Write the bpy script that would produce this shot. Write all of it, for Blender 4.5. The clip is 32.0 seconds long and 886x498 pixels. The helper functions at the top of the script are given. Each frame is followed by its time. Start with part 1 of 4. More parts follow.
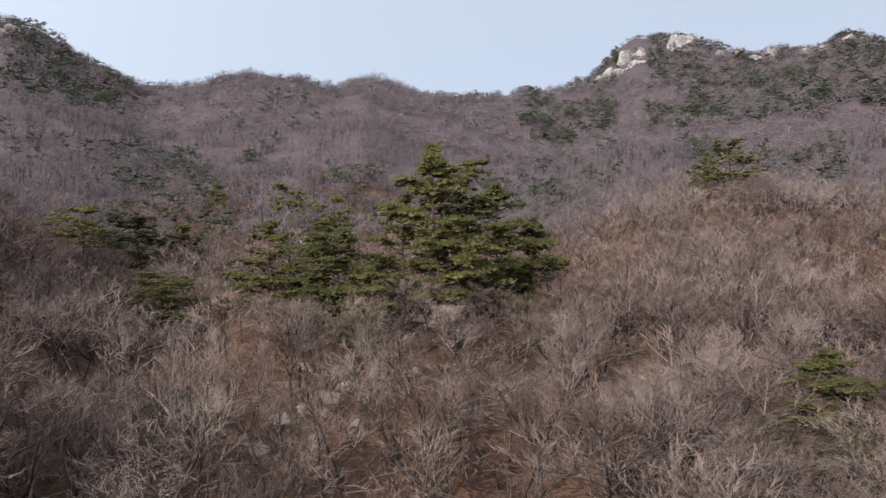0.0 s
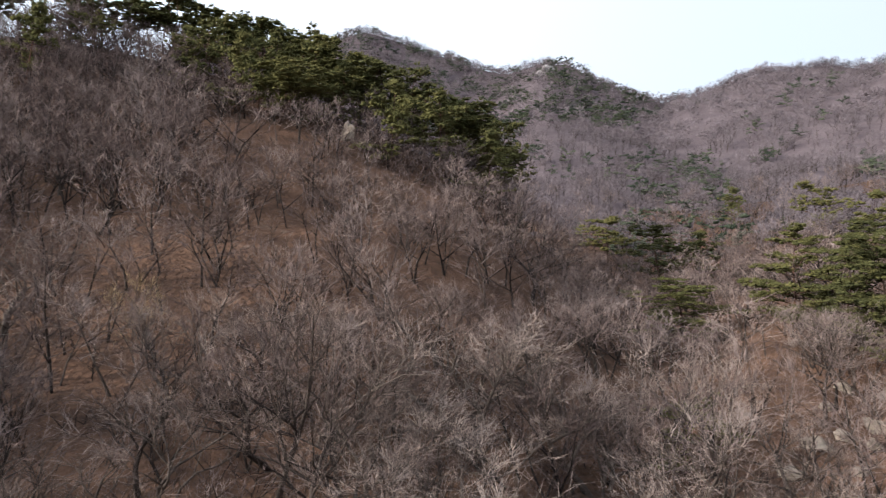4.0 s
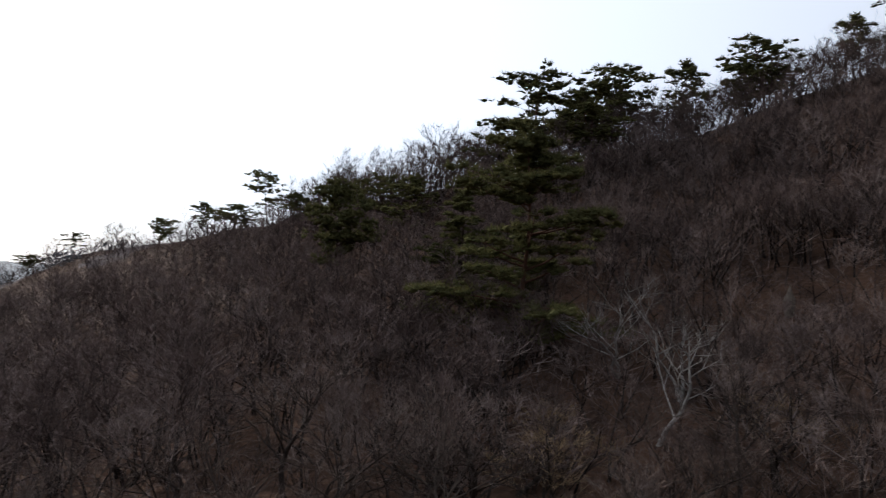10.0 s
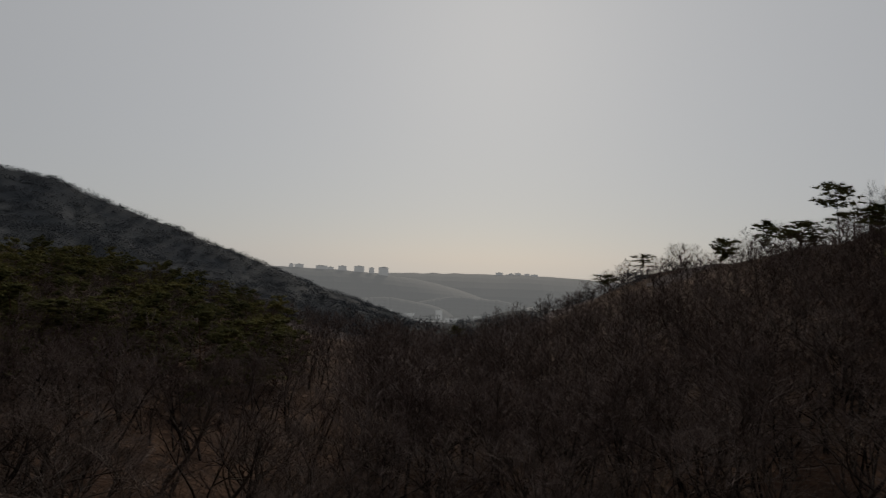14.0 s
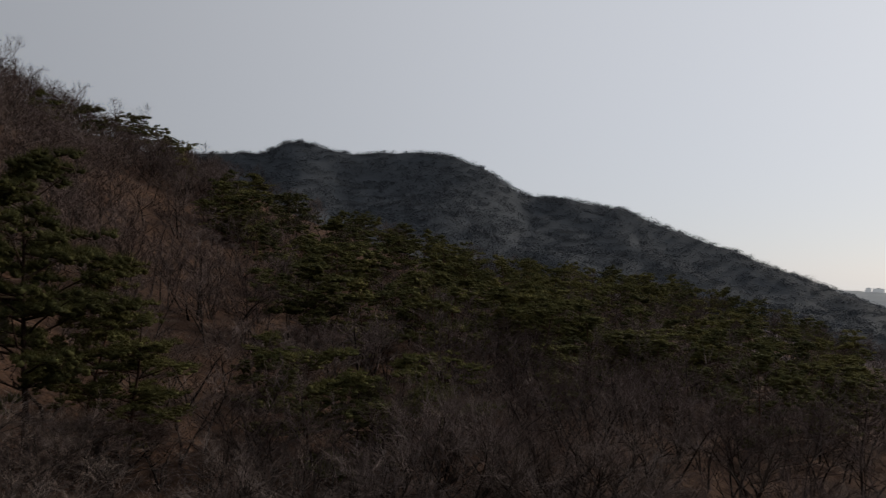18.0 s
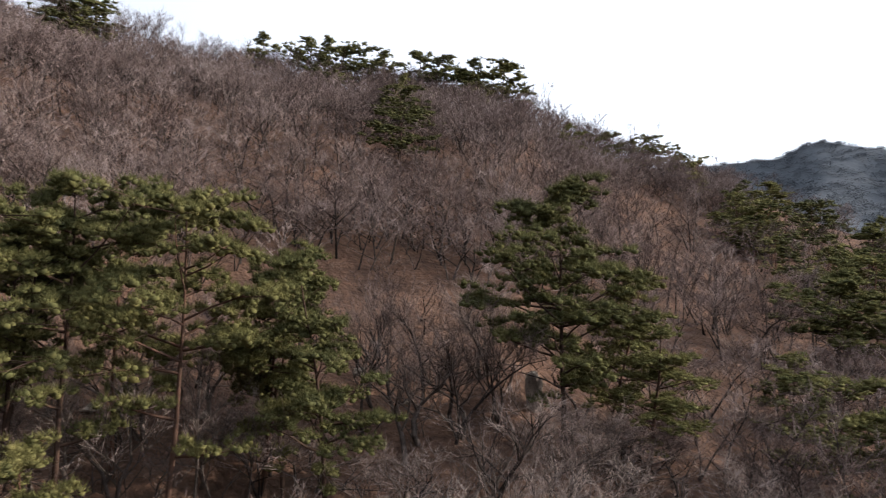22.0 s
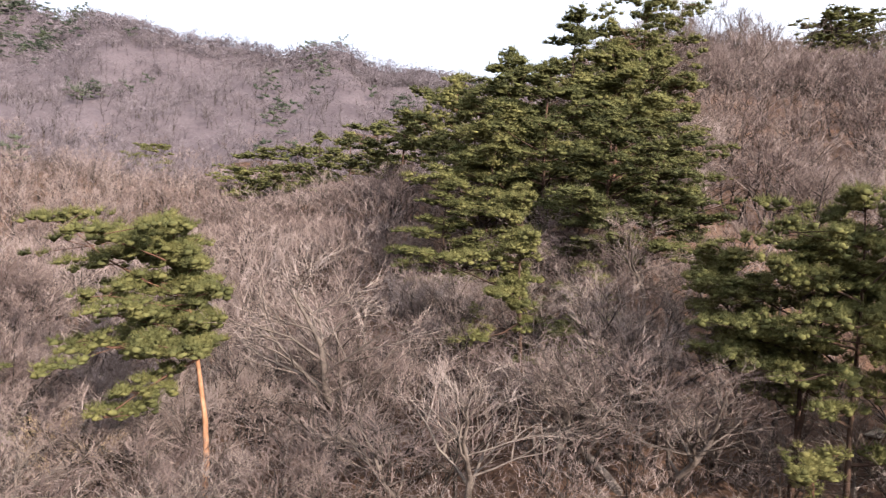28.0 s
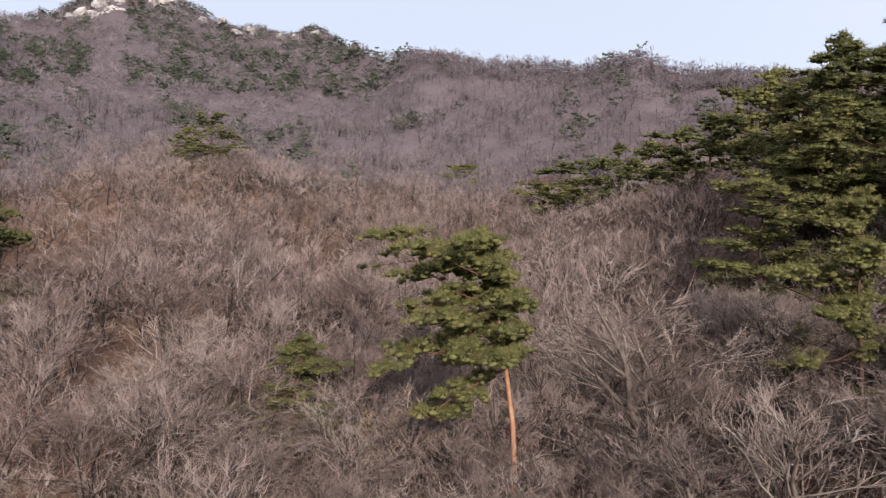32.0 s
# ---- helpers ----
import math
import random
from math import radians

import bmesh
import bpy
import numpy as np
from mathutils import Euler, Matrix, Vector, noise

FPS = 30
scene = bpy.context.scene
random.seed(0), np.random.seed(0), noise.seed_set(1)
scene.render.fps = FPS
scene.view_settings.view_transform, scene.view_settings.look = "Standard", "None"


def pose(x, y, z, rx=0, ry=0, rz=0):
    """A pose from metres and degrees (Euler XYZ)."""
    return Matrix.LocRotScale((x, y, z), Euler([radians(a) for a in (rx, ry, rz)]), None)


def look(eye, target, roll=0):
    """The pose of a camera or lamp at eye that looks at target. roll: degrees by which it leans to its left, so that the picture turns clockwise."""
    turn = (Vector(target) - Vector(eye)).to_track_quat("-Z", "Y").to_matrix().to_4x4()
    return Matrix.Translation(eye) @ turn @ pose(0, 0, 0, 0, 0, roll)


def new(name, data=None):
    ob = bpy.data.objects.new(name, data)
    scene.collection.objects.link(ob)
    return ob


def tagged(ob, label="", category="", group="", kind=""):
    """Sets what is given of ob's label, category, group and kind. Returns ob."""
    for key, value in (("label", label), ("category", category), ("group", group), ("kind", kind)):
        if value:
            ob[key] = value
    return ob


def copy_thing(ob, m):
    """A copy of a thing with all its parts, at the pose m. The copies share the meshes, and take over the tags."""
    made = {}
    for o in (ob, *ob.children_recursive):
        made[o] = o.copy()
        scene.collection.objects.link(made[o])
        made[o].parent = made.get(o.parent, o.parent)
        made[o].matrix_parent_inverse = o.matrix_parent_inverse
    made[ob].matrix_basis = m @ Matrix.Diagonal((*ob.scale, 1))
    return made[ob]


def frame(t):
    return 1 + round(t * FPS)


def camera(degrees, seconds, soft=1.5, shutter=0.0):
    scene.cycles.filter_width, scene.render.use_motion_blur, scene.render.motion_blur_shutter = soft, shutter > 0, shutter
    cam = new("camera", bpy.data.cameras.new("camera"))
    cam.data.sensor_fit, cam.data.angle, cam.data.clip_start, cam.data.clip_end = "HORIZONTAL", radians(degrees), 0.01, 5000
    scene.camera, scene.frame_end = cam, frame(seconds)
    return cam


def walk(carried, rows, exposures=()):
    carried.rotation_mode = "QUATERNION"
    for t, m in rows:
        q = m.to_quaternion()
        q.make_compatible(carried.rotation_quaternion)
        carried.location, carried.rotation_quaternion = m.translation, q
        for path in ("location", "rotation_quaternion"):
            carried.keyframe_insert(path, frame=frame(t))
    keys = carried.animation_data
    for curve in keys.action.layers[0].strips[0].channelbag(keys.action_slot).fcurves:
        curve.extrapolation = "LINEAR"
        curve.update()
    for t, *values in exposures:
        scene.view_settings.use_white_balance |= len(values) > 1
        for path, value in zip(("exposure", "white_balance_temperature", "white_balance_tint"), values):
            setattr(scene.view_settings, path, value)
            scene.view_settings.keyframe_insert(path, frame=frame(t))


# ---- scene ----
EYE = 22.0  # height of the hovering camera over the origin of the plan

# ---- camera: hovers, drifting a little, and turns to its left ----
cam = camera(64.75, 32.0, soft=1.2, shutter=0.25)
TURN = [  # seconds, drift from the middle, yaw, pitch, roll
    (0, 0.01, -0.01, -0.02, 0.00, 2.21, 1.27), (0.5, -0.02, 0.01, -0.08, 4.34, 2.16, 1.26), (1, -0.05, 0.06, -0.04, 8.79, 2.11, 1.26),
    (1.5, -0.10, 0.14, 0.00, 13.78, 2.05, 1.30), (2, -0.19, 0.22, -0.00, 19.86, 1.96, 1.31), (2.5, -0.25, 0.32, 0.02, 25.80, 1.91, 1.33),
    (3, -0.30, 0.43, -0.01, 31.16, 1.86, 1.34), (3.5, -0.34, 0.47, -0.02, 35.89, 1.84, 1.34), (5.5, -0.24, 0.00, 0.29, 54.64, 1.04, 1.72),
    (6, -0.25, 0.04, 0.34, 59.30, 0.96, 1.66), (6.5, -0.23, 0.05, 0.42, 63.88, 0.97, 1.62), (7, -0.22, 0.03, 0.47, 71.05, 1.01, 1.62),
    (7.5, -0.21, -0.01, 0.48, 76.43, 1.00, 1.59), (8, -0.20, -0.03, 0.46, 85.11, 0.97, 1.59), (8.5, -0.23, -0.02, 0.46, 92.81, 0.95, 1.61),
    (9, -0.29, -0.03, 0.41, 98.13, 0.88, 1.68), (9.5, -0.34, -0.03, 0.28, 103.79, 0.77, 1.74), (10, -0.35, -0.02, 0.10, 109.81, 0.67, 1.78),
    (10.5, -0.37, 0.01, -0.11, 115.89, 0.57, 1.79), (11, -0.40, 0.02, -0.23, 121.95, 0.52, 1.82), (11.5, -0.46, -0.02, -0.34, 128.03, 0.48, 1.77),
    (12, -0.48, -0.09, -0.41, 133.93, 0.50, 1.72), (12.5, -0.47, -0.09, -0.39, 139.00, 0.59, 1.71), (13, -0.46, -0.09, -0.29, 143.77, 0.71, 1.73),
    (13.5, -0.48, -0.05, -0.19, 148.56, 0.81, 1.73), (15.5, -0.65, 0.18, 1.27, 170.05, 1.27, 1.77), (16, -0.67, 0.17, 1.35, 175.56, 1.31, 1.78),
    (16.5, -0.70, 0.17, 1.43, 181.10, 1.36, 1.79), (17, -0.68, 0.19, 1.52, 186.60, 1.39, 1.77), (17.5, -0.66, 0.21, 1.61, 192.11, 1.38, 1.77),
    (18, -0.65, 0.22, 1.67, 197.23, 1.36, 1.77), (18.5, -0.64, 0.21, 1.70, 202.32, 1.36, 1.76), (19, -0.60, 0.22, 1.72, 207.35, 1.35, 1.75),
    (19.5, -0.55, 0.20, 1.73, 212.38, 1.33, 1.71), (20, -0.51, 0.19, 1.78, 217.40, 1.30, 1.69), (20.5, -0.47, 0.18, 1.81, 222.42, 1.29, 1.71),
    (21, -0.45, 0.17, 1.83, 227.45, 1.25, 1.70), (21.5, -0.41, 0.22, 1.80, 232.47, 1.22, 1.70), (22, -0.33, 0.25, 1.72, 237.44, 1.17, 1.72),
    (22.5, -0.30, 0.33, 1.62, 242.45, 1.12, 1.73), (23, -0.26, 0.37, 1.55, 247.50, 1.07, 1.70), (23.5, -0.23, 0.40, 1.51, 252.53, 0.99, 1.70),
    (24, -0.23, 0.43, 1.48, 257.59, 0.93, 1.73), (24.5, -0.24, 0.49, 1.44, 262.62, 0.84, 1.74), (25, -0.16, 0.51, 1.40, 267.69, 0.73, 1.75),
    (25.5, -0.11, 0.55, 1.35, 272.69, 0.66, 1.75), (26, -0.04, 0.61, 1.33, 277.67, 0.62, 1.78), (26.5, -0.05, 0.64, 1.30, 282.67, 0.59, 1.79),
    (28.5, -0.50, 1.41, 1.48, 297.98, 0.75, 2.63), (29, -0.51, 1.42, 1.55, 301.35, 0.76, 2.64), (29.5, -0.49, 1.44, 1.60, 304.52, 0.77, 2.62),
    (30, -0.48, 1.49, 1.63, 307.26, 0.77, 2.61), (30.5, -0.50, 1.53, 1.63, 309.92, 0.76, 2.57), (31, -0.49, 1.57, 1.60, 312.75, 0.73, 2.56),
    (31.5, -0.49, 1.59, 1.54, 315.73, 0.71, 2.53), (32, -0.49, 1.59, 1.49, 318.66, 0.69, 2.52)]
walk(cam, [(t, pose(dx, dy, EYE + dz, 90 + p, 0, y) @ pose(0, 0, 0, 0, 0, r)) for t, dx, dy, dz, y, p, r in TURN],
     exposures=[(0, 0.25, 6050, 9), (3.5, 0.55, 6050, 9), (5, 1.0, 6000, 8), (7, 1.3, 5950, 8), (8, 0.95, 5950, 8), (9, 0.15, 5950, 9), (10, -0.5, 6050, 11),
                (11, -1.55, 6200, 10), (12, -1.9, 6700, 10), (13, -2.05, 6850, 10), (16, -2.12, 6850, 10), (17, -2.0, 6800, 10), (18, -1.5, 6550, 11), (19, -0.75, 6450, 11), (20, -0.15, 6400, 12), (21, 0.22, 6250, 12), (23, 0.9, 6150, 12),
                (26, 1.6, 6150, 11), (28.5, 1.12, 6300, 13), (32, 0.5, 6250, 13)])

# ---- sky and sun ----
SUN_BEARING, SUN_HEIGHT = 149.0, 21.5
world = bpy.data.worlds.new("sky")
scene.world = world
world.use_nodes = True
wn = world.node_tree.nodes
sky = wn.new("ShaderNodeTexSky")
sky.sky_type, sky.sun_disc = "NISHITA", False
sky.sun_elevation, sky.sun_rotation = radians(SUN_HEIGHT), radians(360 - SUN_BEARING)
sky.air_density, sky.dust_density, sky.ozone_density = 0.9, 0.8, 1.0
veil = wn.new("ShaderNodeVectorMath")  # thin even haze over the whole sky
veil.operation = "MULTIPLY_ADD"
veil.inputs[1].default_value = (0.26, 0.29, 0.34)
# haze scatters forwards: the veil brightens smoothly towards the sun
toward_sun = Vector((-math.sin(radians(SUN_BEARING)) * math.cos(radians(SUN_HEIGHT)), math.cos(radians(SUN_BEARING)) * math.cos(radians(SUN_HEIGHT)), math.sin(radians(SUN_HEIGHT))))
heading = wn.new("ShaderNodeTexCoord")
lobe = wn.new("ShaderNodeVectorMath")
lobe.operation, lobe.inputs[1].default_value = "DOT_PRODUCT", toward_sun
world.node_tree.links.new(heading.outputs["Generated"], lobe.inputs[0])
steps = [("MULTIPLY_ADD", 0.5, 0.5), ("POWER", 2.0, 0), ("MULTIPLY_ADD", 2.7, 1.0)]
value = lobe.outputs["Value"]
for op, a, c in steps:
    step = wn.new("ShaderNodeMath")
    step.operation = op
    step.inputs[1].default_value, step.inputs[2].default_value = a, c
    world.node_tree.links.new(value, step.inputs[0])
    value = step.outputs[0]
glare = wn.new("ShaderNodeVectorMath")
glare.operation, glare.inputs[0].default_value = "SCALE", (5.4, 5.6, 5.9)
world.node_tree.links.new(value, glare.inputs["Scale"])
world.node_tree.links.new(glare.outputs[0], veil.inputs[2])
world.node_tree.links.new(sky.outputs[0], veil.inputs[0])
world.node_tree.links.new(veil.outputs[0], wn["Background"].inputs[0])
wn["Background"].inputs[1].default_value = 0.084
sun = new("sun", bpy.data.lights.new("sun", "SUN"))
sun.data.energy, sun.data.angle, sun.data.color = 6.4, radians(1.0), (1.0, 0.89, 0.76)
sb, sh = radians(SUN_BEARING), radians(SUN_HEIGHT)
sun.matrix_basis = look((-math.sin(sb) * math.cos(sh) * 300, math.cos(sb) * math.cos(sh) * 300, EYE + math.sin(sh) * 300), (0, 0, EYE))


# ---- materials ----
def material(name, stops, scale=3.0, detail=6.0, rough=0.9, bump=0.3, vary="", amount=0.35, glow=None, spread=(0.3, 0.7)):
    """A rough natural surface: colours mixed by two noises, relief, and a shift from piece to piece."""
    m = bpy.data.materials.new(name)
    m.use_nodes = True
    n, l = m.node_tree.nodes, m.node_tree.links
    b = n["Principled BSDF"]
    b.inputs["Roughness"].default_value = rough
    b.inputs["Specular IOR Level"].default_value = 0.02
    pos = n.new("ShaderNodeNewGeometry")
    big, fine = n.new("ShaderNodeTexNoise"), n.new("ShaderNodeTexNoise")
    big.inputs["Scale"].default_value, big.inputs["Detail"].default_value = scale, detail
    fine.inputs["Scale"].default_value, fine.inputs["Detail"].default_value = scale * 9, 3
    for t in (big, fine):
        l.new(pos.outputs["Position"], t.inputs["Vector"])
    mix = n.new("ShaderNodeMath")
    mix.operation = "MULTIPLY_ADD"
    mix.inputs[1].default_value = 0.35
    l.new(fine.outputs["Fac"], mix.inputs[0])
    half = n.new("ShaderNodeMath")
    half.operation = "MULTIPLY_ADD"
    half.inputs[1].default_value, half.inputs[2].default_value = 0.65, 0.0
    l.new(big.outputs["Fac"], half.inputs[0])
    l.new(half.outputs[0], mix.inputs[2])
    value = mix.outputs[0]
    if vary:
        add = n.new("ShaderNodeMath")
        add.operation = "MULTIPLY_ADD"
        add.inputs[1].default_value = amount
        if vary == "object":
            src = n.new("ShaderNodeObjectInfo").outputs["Random"]
        else:
            a = n.new("ShaderNodeAttribute")
            a.attribute_name = "tint"
            src = a.outputs["Fac"]
        off = n.new("ShaderNodeMath")
        off.operation = "SUBTRACT"
        off.inputs[1].default_value = 0.5
        l.new(src, off.inputs[0])
        l.new(off.outputs[0], add.inputs[0])
        l.new(value, add.inputs[2])
        value = add.outputs[0]
    ramp = n.new("ShaderNodeValToRGB")
    e = ramp.color_ramp.elements
    while len(e) < len(stops):
        e.new(0.5)
    for i, c in enumerate(stops):
        e[i].position = spread[0] + (spread[1] - spread[0]) * i / (len(stops) - 1)
        e[i].color = (*c, 1)
    l.new(value, ramp.inputs[0])
    l.new(ramp.outputs[0], b.inputs["Base Color"])
    if bump:
        bp = n.new("ShaderNodeBump")
        bp.inputs["Strength"].default_value, bp.inputs["Distance"].default_value = bump, 0.3 / scale
        l.new(mix.outputs[0], bp.inputs["Height"])
        l.new(bp.outputs[0], b.inputs["Normal"])
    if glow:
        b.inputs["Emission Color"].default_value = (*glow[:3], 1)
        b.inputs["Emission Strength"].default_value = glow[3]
    return m


def leafy(m, share=0.3):
    """Lets part of the light through, as needles do."""
    n, l = m.node_tree.nodes, m.node_tree.links
    b, out = n["Principled BSDF"], n["Material Output"]
    mix, thin = n.new("ShaderNodeMixShader"), n.new("ShaderNodeBsdfTranslucent")
    mix.inputs[0].default_value = share
    l.new(b.inputs["Base Color"].links[0].from_socket, thin.inputs["Color"])
    l.new(b.outputs[0], mix.inputs[1])
    l.new(thin.outputs[0], mix.inputs[2])
    l.new(mix.outputs[0], out.inputs["Surface"])
    return m


LITTER = material("leaf_litter", [(0.030, 0.019, 0.015), (0.058, 0.036, 0.026), (0.088, 0.051, 0.034), (0.108, 0.075, 0.058)], scale=0.25, detail=9, bump=0.8)
# far ground: litter greyed and lifted, with mountain haze mixed into the colour
FAR_GROUND = material("hazed_wooded_slope", [(0.055, 0.043, 0.046), (0.072, 0.057, 0.060), (0.090, 0.071, 0.074)], scale=0.05, detail=9, bump=0.6)
# valley slope and woods: blue haze of distance painted into the base colours
HAZE_GROUND = material("hazed_slope", [(0.052, 0.059, 0.067), (0.060, 0.067, 0.075), (0.070, 0.076, 0.084)], scale=0.03, detail=9, bump=0.3)
HAZE_BRUSH = material("hazed_woods", [(0.078, 0.087, 0.098), (0.092, 0.101, 0.112), (0.106, 0.114, 0.125)], scale=0.03, bump=0, vary="tint")
# hill and plain give off a pale glow that stands in for haze
FAR_HILL = material("haze_glow_hill", [(0.03, 0.03, 0.032), (0.04, 0.04, 0.04)], scale=0.02, bump=0.0, glow=(0.93, 0.97, 1.0, 0.5))
PLAIN = material("haze_glow_plain", [(0.04, 0.04, 0.042), (0.05, 0.05, 0.05)], scale=0.01, bump=0.0, glow=(0.95, 0.98, 1.0, 0.56))
BARK = material("grey_bark", [(0.022, 0.017, 0.015), (0.050, 0.039, 0.033), (0.112, 0.090, 0.076)], scale=2.0, vary="object", amount=0.3)
TWIG = material("bare_twigs", [(0.086, 0.062, 0.054), (0.152, 0.115, 0.100), (0.216, 0.173, 0.152)], scale=0.6, bump=0, vary="object", amount=0.5)
BRUSH = material("bare_woods", [(0.066, 0.047, 0.042), (0.134, 0.100, 0.090), (0.200, 0.157, 0.141)], scale=0.12, bump=0, vary="tint", amount=0.4)
# far copy of the bare woods; its low-contrast mauve includes painted haze
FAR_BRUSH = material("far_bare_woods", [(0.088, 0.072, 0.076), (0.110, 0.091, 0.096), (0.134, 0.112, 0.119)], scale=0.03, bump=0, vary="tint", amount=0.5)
TRUNKS = material("dark_trunks", [(0.015, 0.012, 0.011), (0.031, 0.025, 0.021), (0.058, 0.046, 0.040)], scale=0.5, bump=0, vary="tint")
BIRCH = material("pale_bark", [(0.16, 0.145, 0.13), (0.3, 0.28, 0.255), (0.42, 0.4, 0.37)], scale=3.0, bump=0.1)
NEEDLES = leafy(material("pine_needles", [(0.040, 0.043, 0.021), (0.072, 0.073, 0.030), (0.111, 0.106, 0.041), (0.152, 0.135, 0.053)], scale=0.9, bump=0, vary="object", amount=0.16))
# needles for far pines, greyed to carry the haze in their colour
FAR_NEEDLES = leafy(material("far_hazed_needles", [(0.040, 0.050, 0.036), (0.060, 0.072, 0.048), (0.086, 0.096, 0.060)], scale=0.2, bump=0, vary="tint", amount=0.4))
PALE_TWIG = material("pale_twigs", [(0.116, 0.101, 0.087), (0.173, 0.156, 0.138), (0.239, 0.217, 0.196)], scale=0.8, bump=0)
TAN_TWIG = material("tan_twigs", [(0.16, 0.11, 0.065), (0.24, 0.17, 0.1), (0.32, 0.25, 0.16)], scale=0.8, bump=0)
RED_BARK = material("pine_bark", [(0.028, 0.019, 0.015), (0.056, 0.034, 0.025), (0.099, 0.053, 0.036)], scale=1.5, vary="object")
ORANGE_BARK = material("orange_pine_bark", [(0.128, 0.064, 0.038), (0.229, 0.115, 0.064), (0.268, 0.166, 0.109)], scale=2.5)
PEAK = material("far_granite", [(0.065, 0.060, 0.061), (0.140, 0.128, 0.126), (0.230, 0.208, 0.199), (0.290, 0.263, 0.250)], scale=0.09, detail=12, bump=1.0, spread=(0.34, 0.62))
GRANITE = material("granite", [(0.085, 0.068, 0.055), (0.175, 0.145, 0.118), (0.280, 0.240, 0.195)], scale=1.2, detail=10, bump=0.8)

# ---- terrain: bearing (to the left of the first view), height at 35 m, spur's distance and height, hollow's distance and height ----
SPURS_EAST = [(-170, -12, 220, -5, 340, -35), (-155, -13, 190, 11, 320, -20), (-140, -11, 200, 28, 320, -10), (-128, -10, 150, 35, 300, 10),
              (-110, -11, 160, 43, 320, 20), (-95, -10, 150, 41, 320, 20), (-80, -7, 120, 37, 240, 20), (-70, -7, 88, 15, 150, 12),
              (-61, -10, 108, 12, 190, 10), (-50, -11, 140, 8, 200, 14), (-42, -12, 150, 5, 250, 27), (-28, -12, 100, -4, 160, 12),
              (-22, -12, 110, 2, 163, 20), (-10, -12, 80, -6, 120, 0), (0, -13, 68, -2.4, 110, -4)]
SPURS_WEST = [(8, -13, 72, -5, 115, -3), (15, -13, 86, -2, 130, -3), (24, -13, 110, -6, 180, 2), (31, -12.5, 120, 0, 190, 6), (34, -12, 124, 11, 190, 8), (38, -11.5, 122, 18, 200, 9),
              (45, -11, 120, 24, 220, 10), (56, -11, 135, 36, 250, 15), (72, -13, 140, 39, 260, 15), (90, -14, 130, 24, 240, 5),
              (103, -14, 112, 14, 230, -10), (118, -14, 150, 10, 260, -15), (128, -14, 190, 4, 300, -25), (138, -15, 270, -7, 400, -40),
              (152, -17, 350, -38, 500, -50), (165, -15, 290, -28, 420, -50), (178, -13, 240, -13, 380, -40)]
RANGES = [(-177.3, 791, 71), (-174.9, 794, 73), (-173.0, 796, 80), (-169.4, 800, 84), (-166.5, 800, 113), (-163.8, 801, 128), (-159.7, 816, 134), (-154.6, 836, 131), (-150.5, 853, 148), (-147.8, 866, 121),
          (-145.6, 877, 129), (-141, 900, 133), (-125, 600, 60), (-90, 600, 90), (-70, 420, 108), (-65.6, 420, 113), (-61.7, 422, 120), (-58.5, 426, 124), (-56.5, 429, 131), (-51.5, 447, 124),
          (-49.4, 455, 133), (-45.4, 471, 136), (-42.6, 487, 144), (-38.2, 563, 175), (-34.7, 707, 198), (-32.4, 897, 265), (-30.5, 1056, 343), (-27.9, 1139, 347), (-26.5, 1166, 362), (-24.2, 1209, 368),
          (-22.2, 1247, 385), (-18.5, 1294, 435), (-15, 1300, 446), (-11.5, 1169, 327), (-7.4, 927, 251), (-5.1, 860, 225), (0.5, 747, 197), (3.3, 727, 201), (6.6, 703, 204), (9.3, 700, 187),
          (12.0, 700, 191), (16.0, 700, 187), (20.6, 700, 174), (23.4, 700, 172), (26.2, 716, 189), (29.5, 764, 224), (32.4, 807, 253), (36.2, 878, 245), (39.0, 931, 269), (43.2, 970, 310),
          (47.6, 998, 345), (49.8, 985, 317), (60, 900, 270), (75, 600, 90), (110, 600, 0), (140, 900, -60), (154.1, 705, -70), (160.8, 735, -47), (164, 750, -30), (168.0, 762, -9),
          (175.8, 780, 25)]
FINE = 1440
bearings = np.linspace(-180, 180, FINE, endpoint=False)


def around(rows, k, blur):
    a = np.array([r[0] for r in rows], float)
    v = np.array([r[k] for r in rows], float)
    y = np.interp(bearings, np.concatenate([a - 360, a, a + 360]), np.tile(v, 3))
    w = np.hanning(2 * blur + 1)
    return np.convolve(np.concatenate([y[-blur:], y, y[:blur]]), w / w.sum(), "valid")


SPURS = SPURS_EAST + SPURS_WEST
near_z, spur_r, spur_z, hollow_r, hollow_z = (around(SPURS, k, 10) for k in range(1, 6))
range_r, range_z = (around(RANGES, k, 5) for k in (1, 2))
lattice = np.random.default_rng(5).random((256, 256))


def value_noise(x, y):
    i, j = np.floor(x).astype(int), np.floor(y).astype(int)
    u, v = x - i, y - j
    u, v = u * u * (3 - 2 * u), v * v * (3 - 2 * v)
    g = lambda a, b: lattice[a % 256, b % 256]
    return (g(i, j) * (1 - u) + g(i + 1, j) * u) * (1 - v) + (g(i, j + 1) * (1 - u) + g(i + 1, j + 1) * u) * v - 0.5


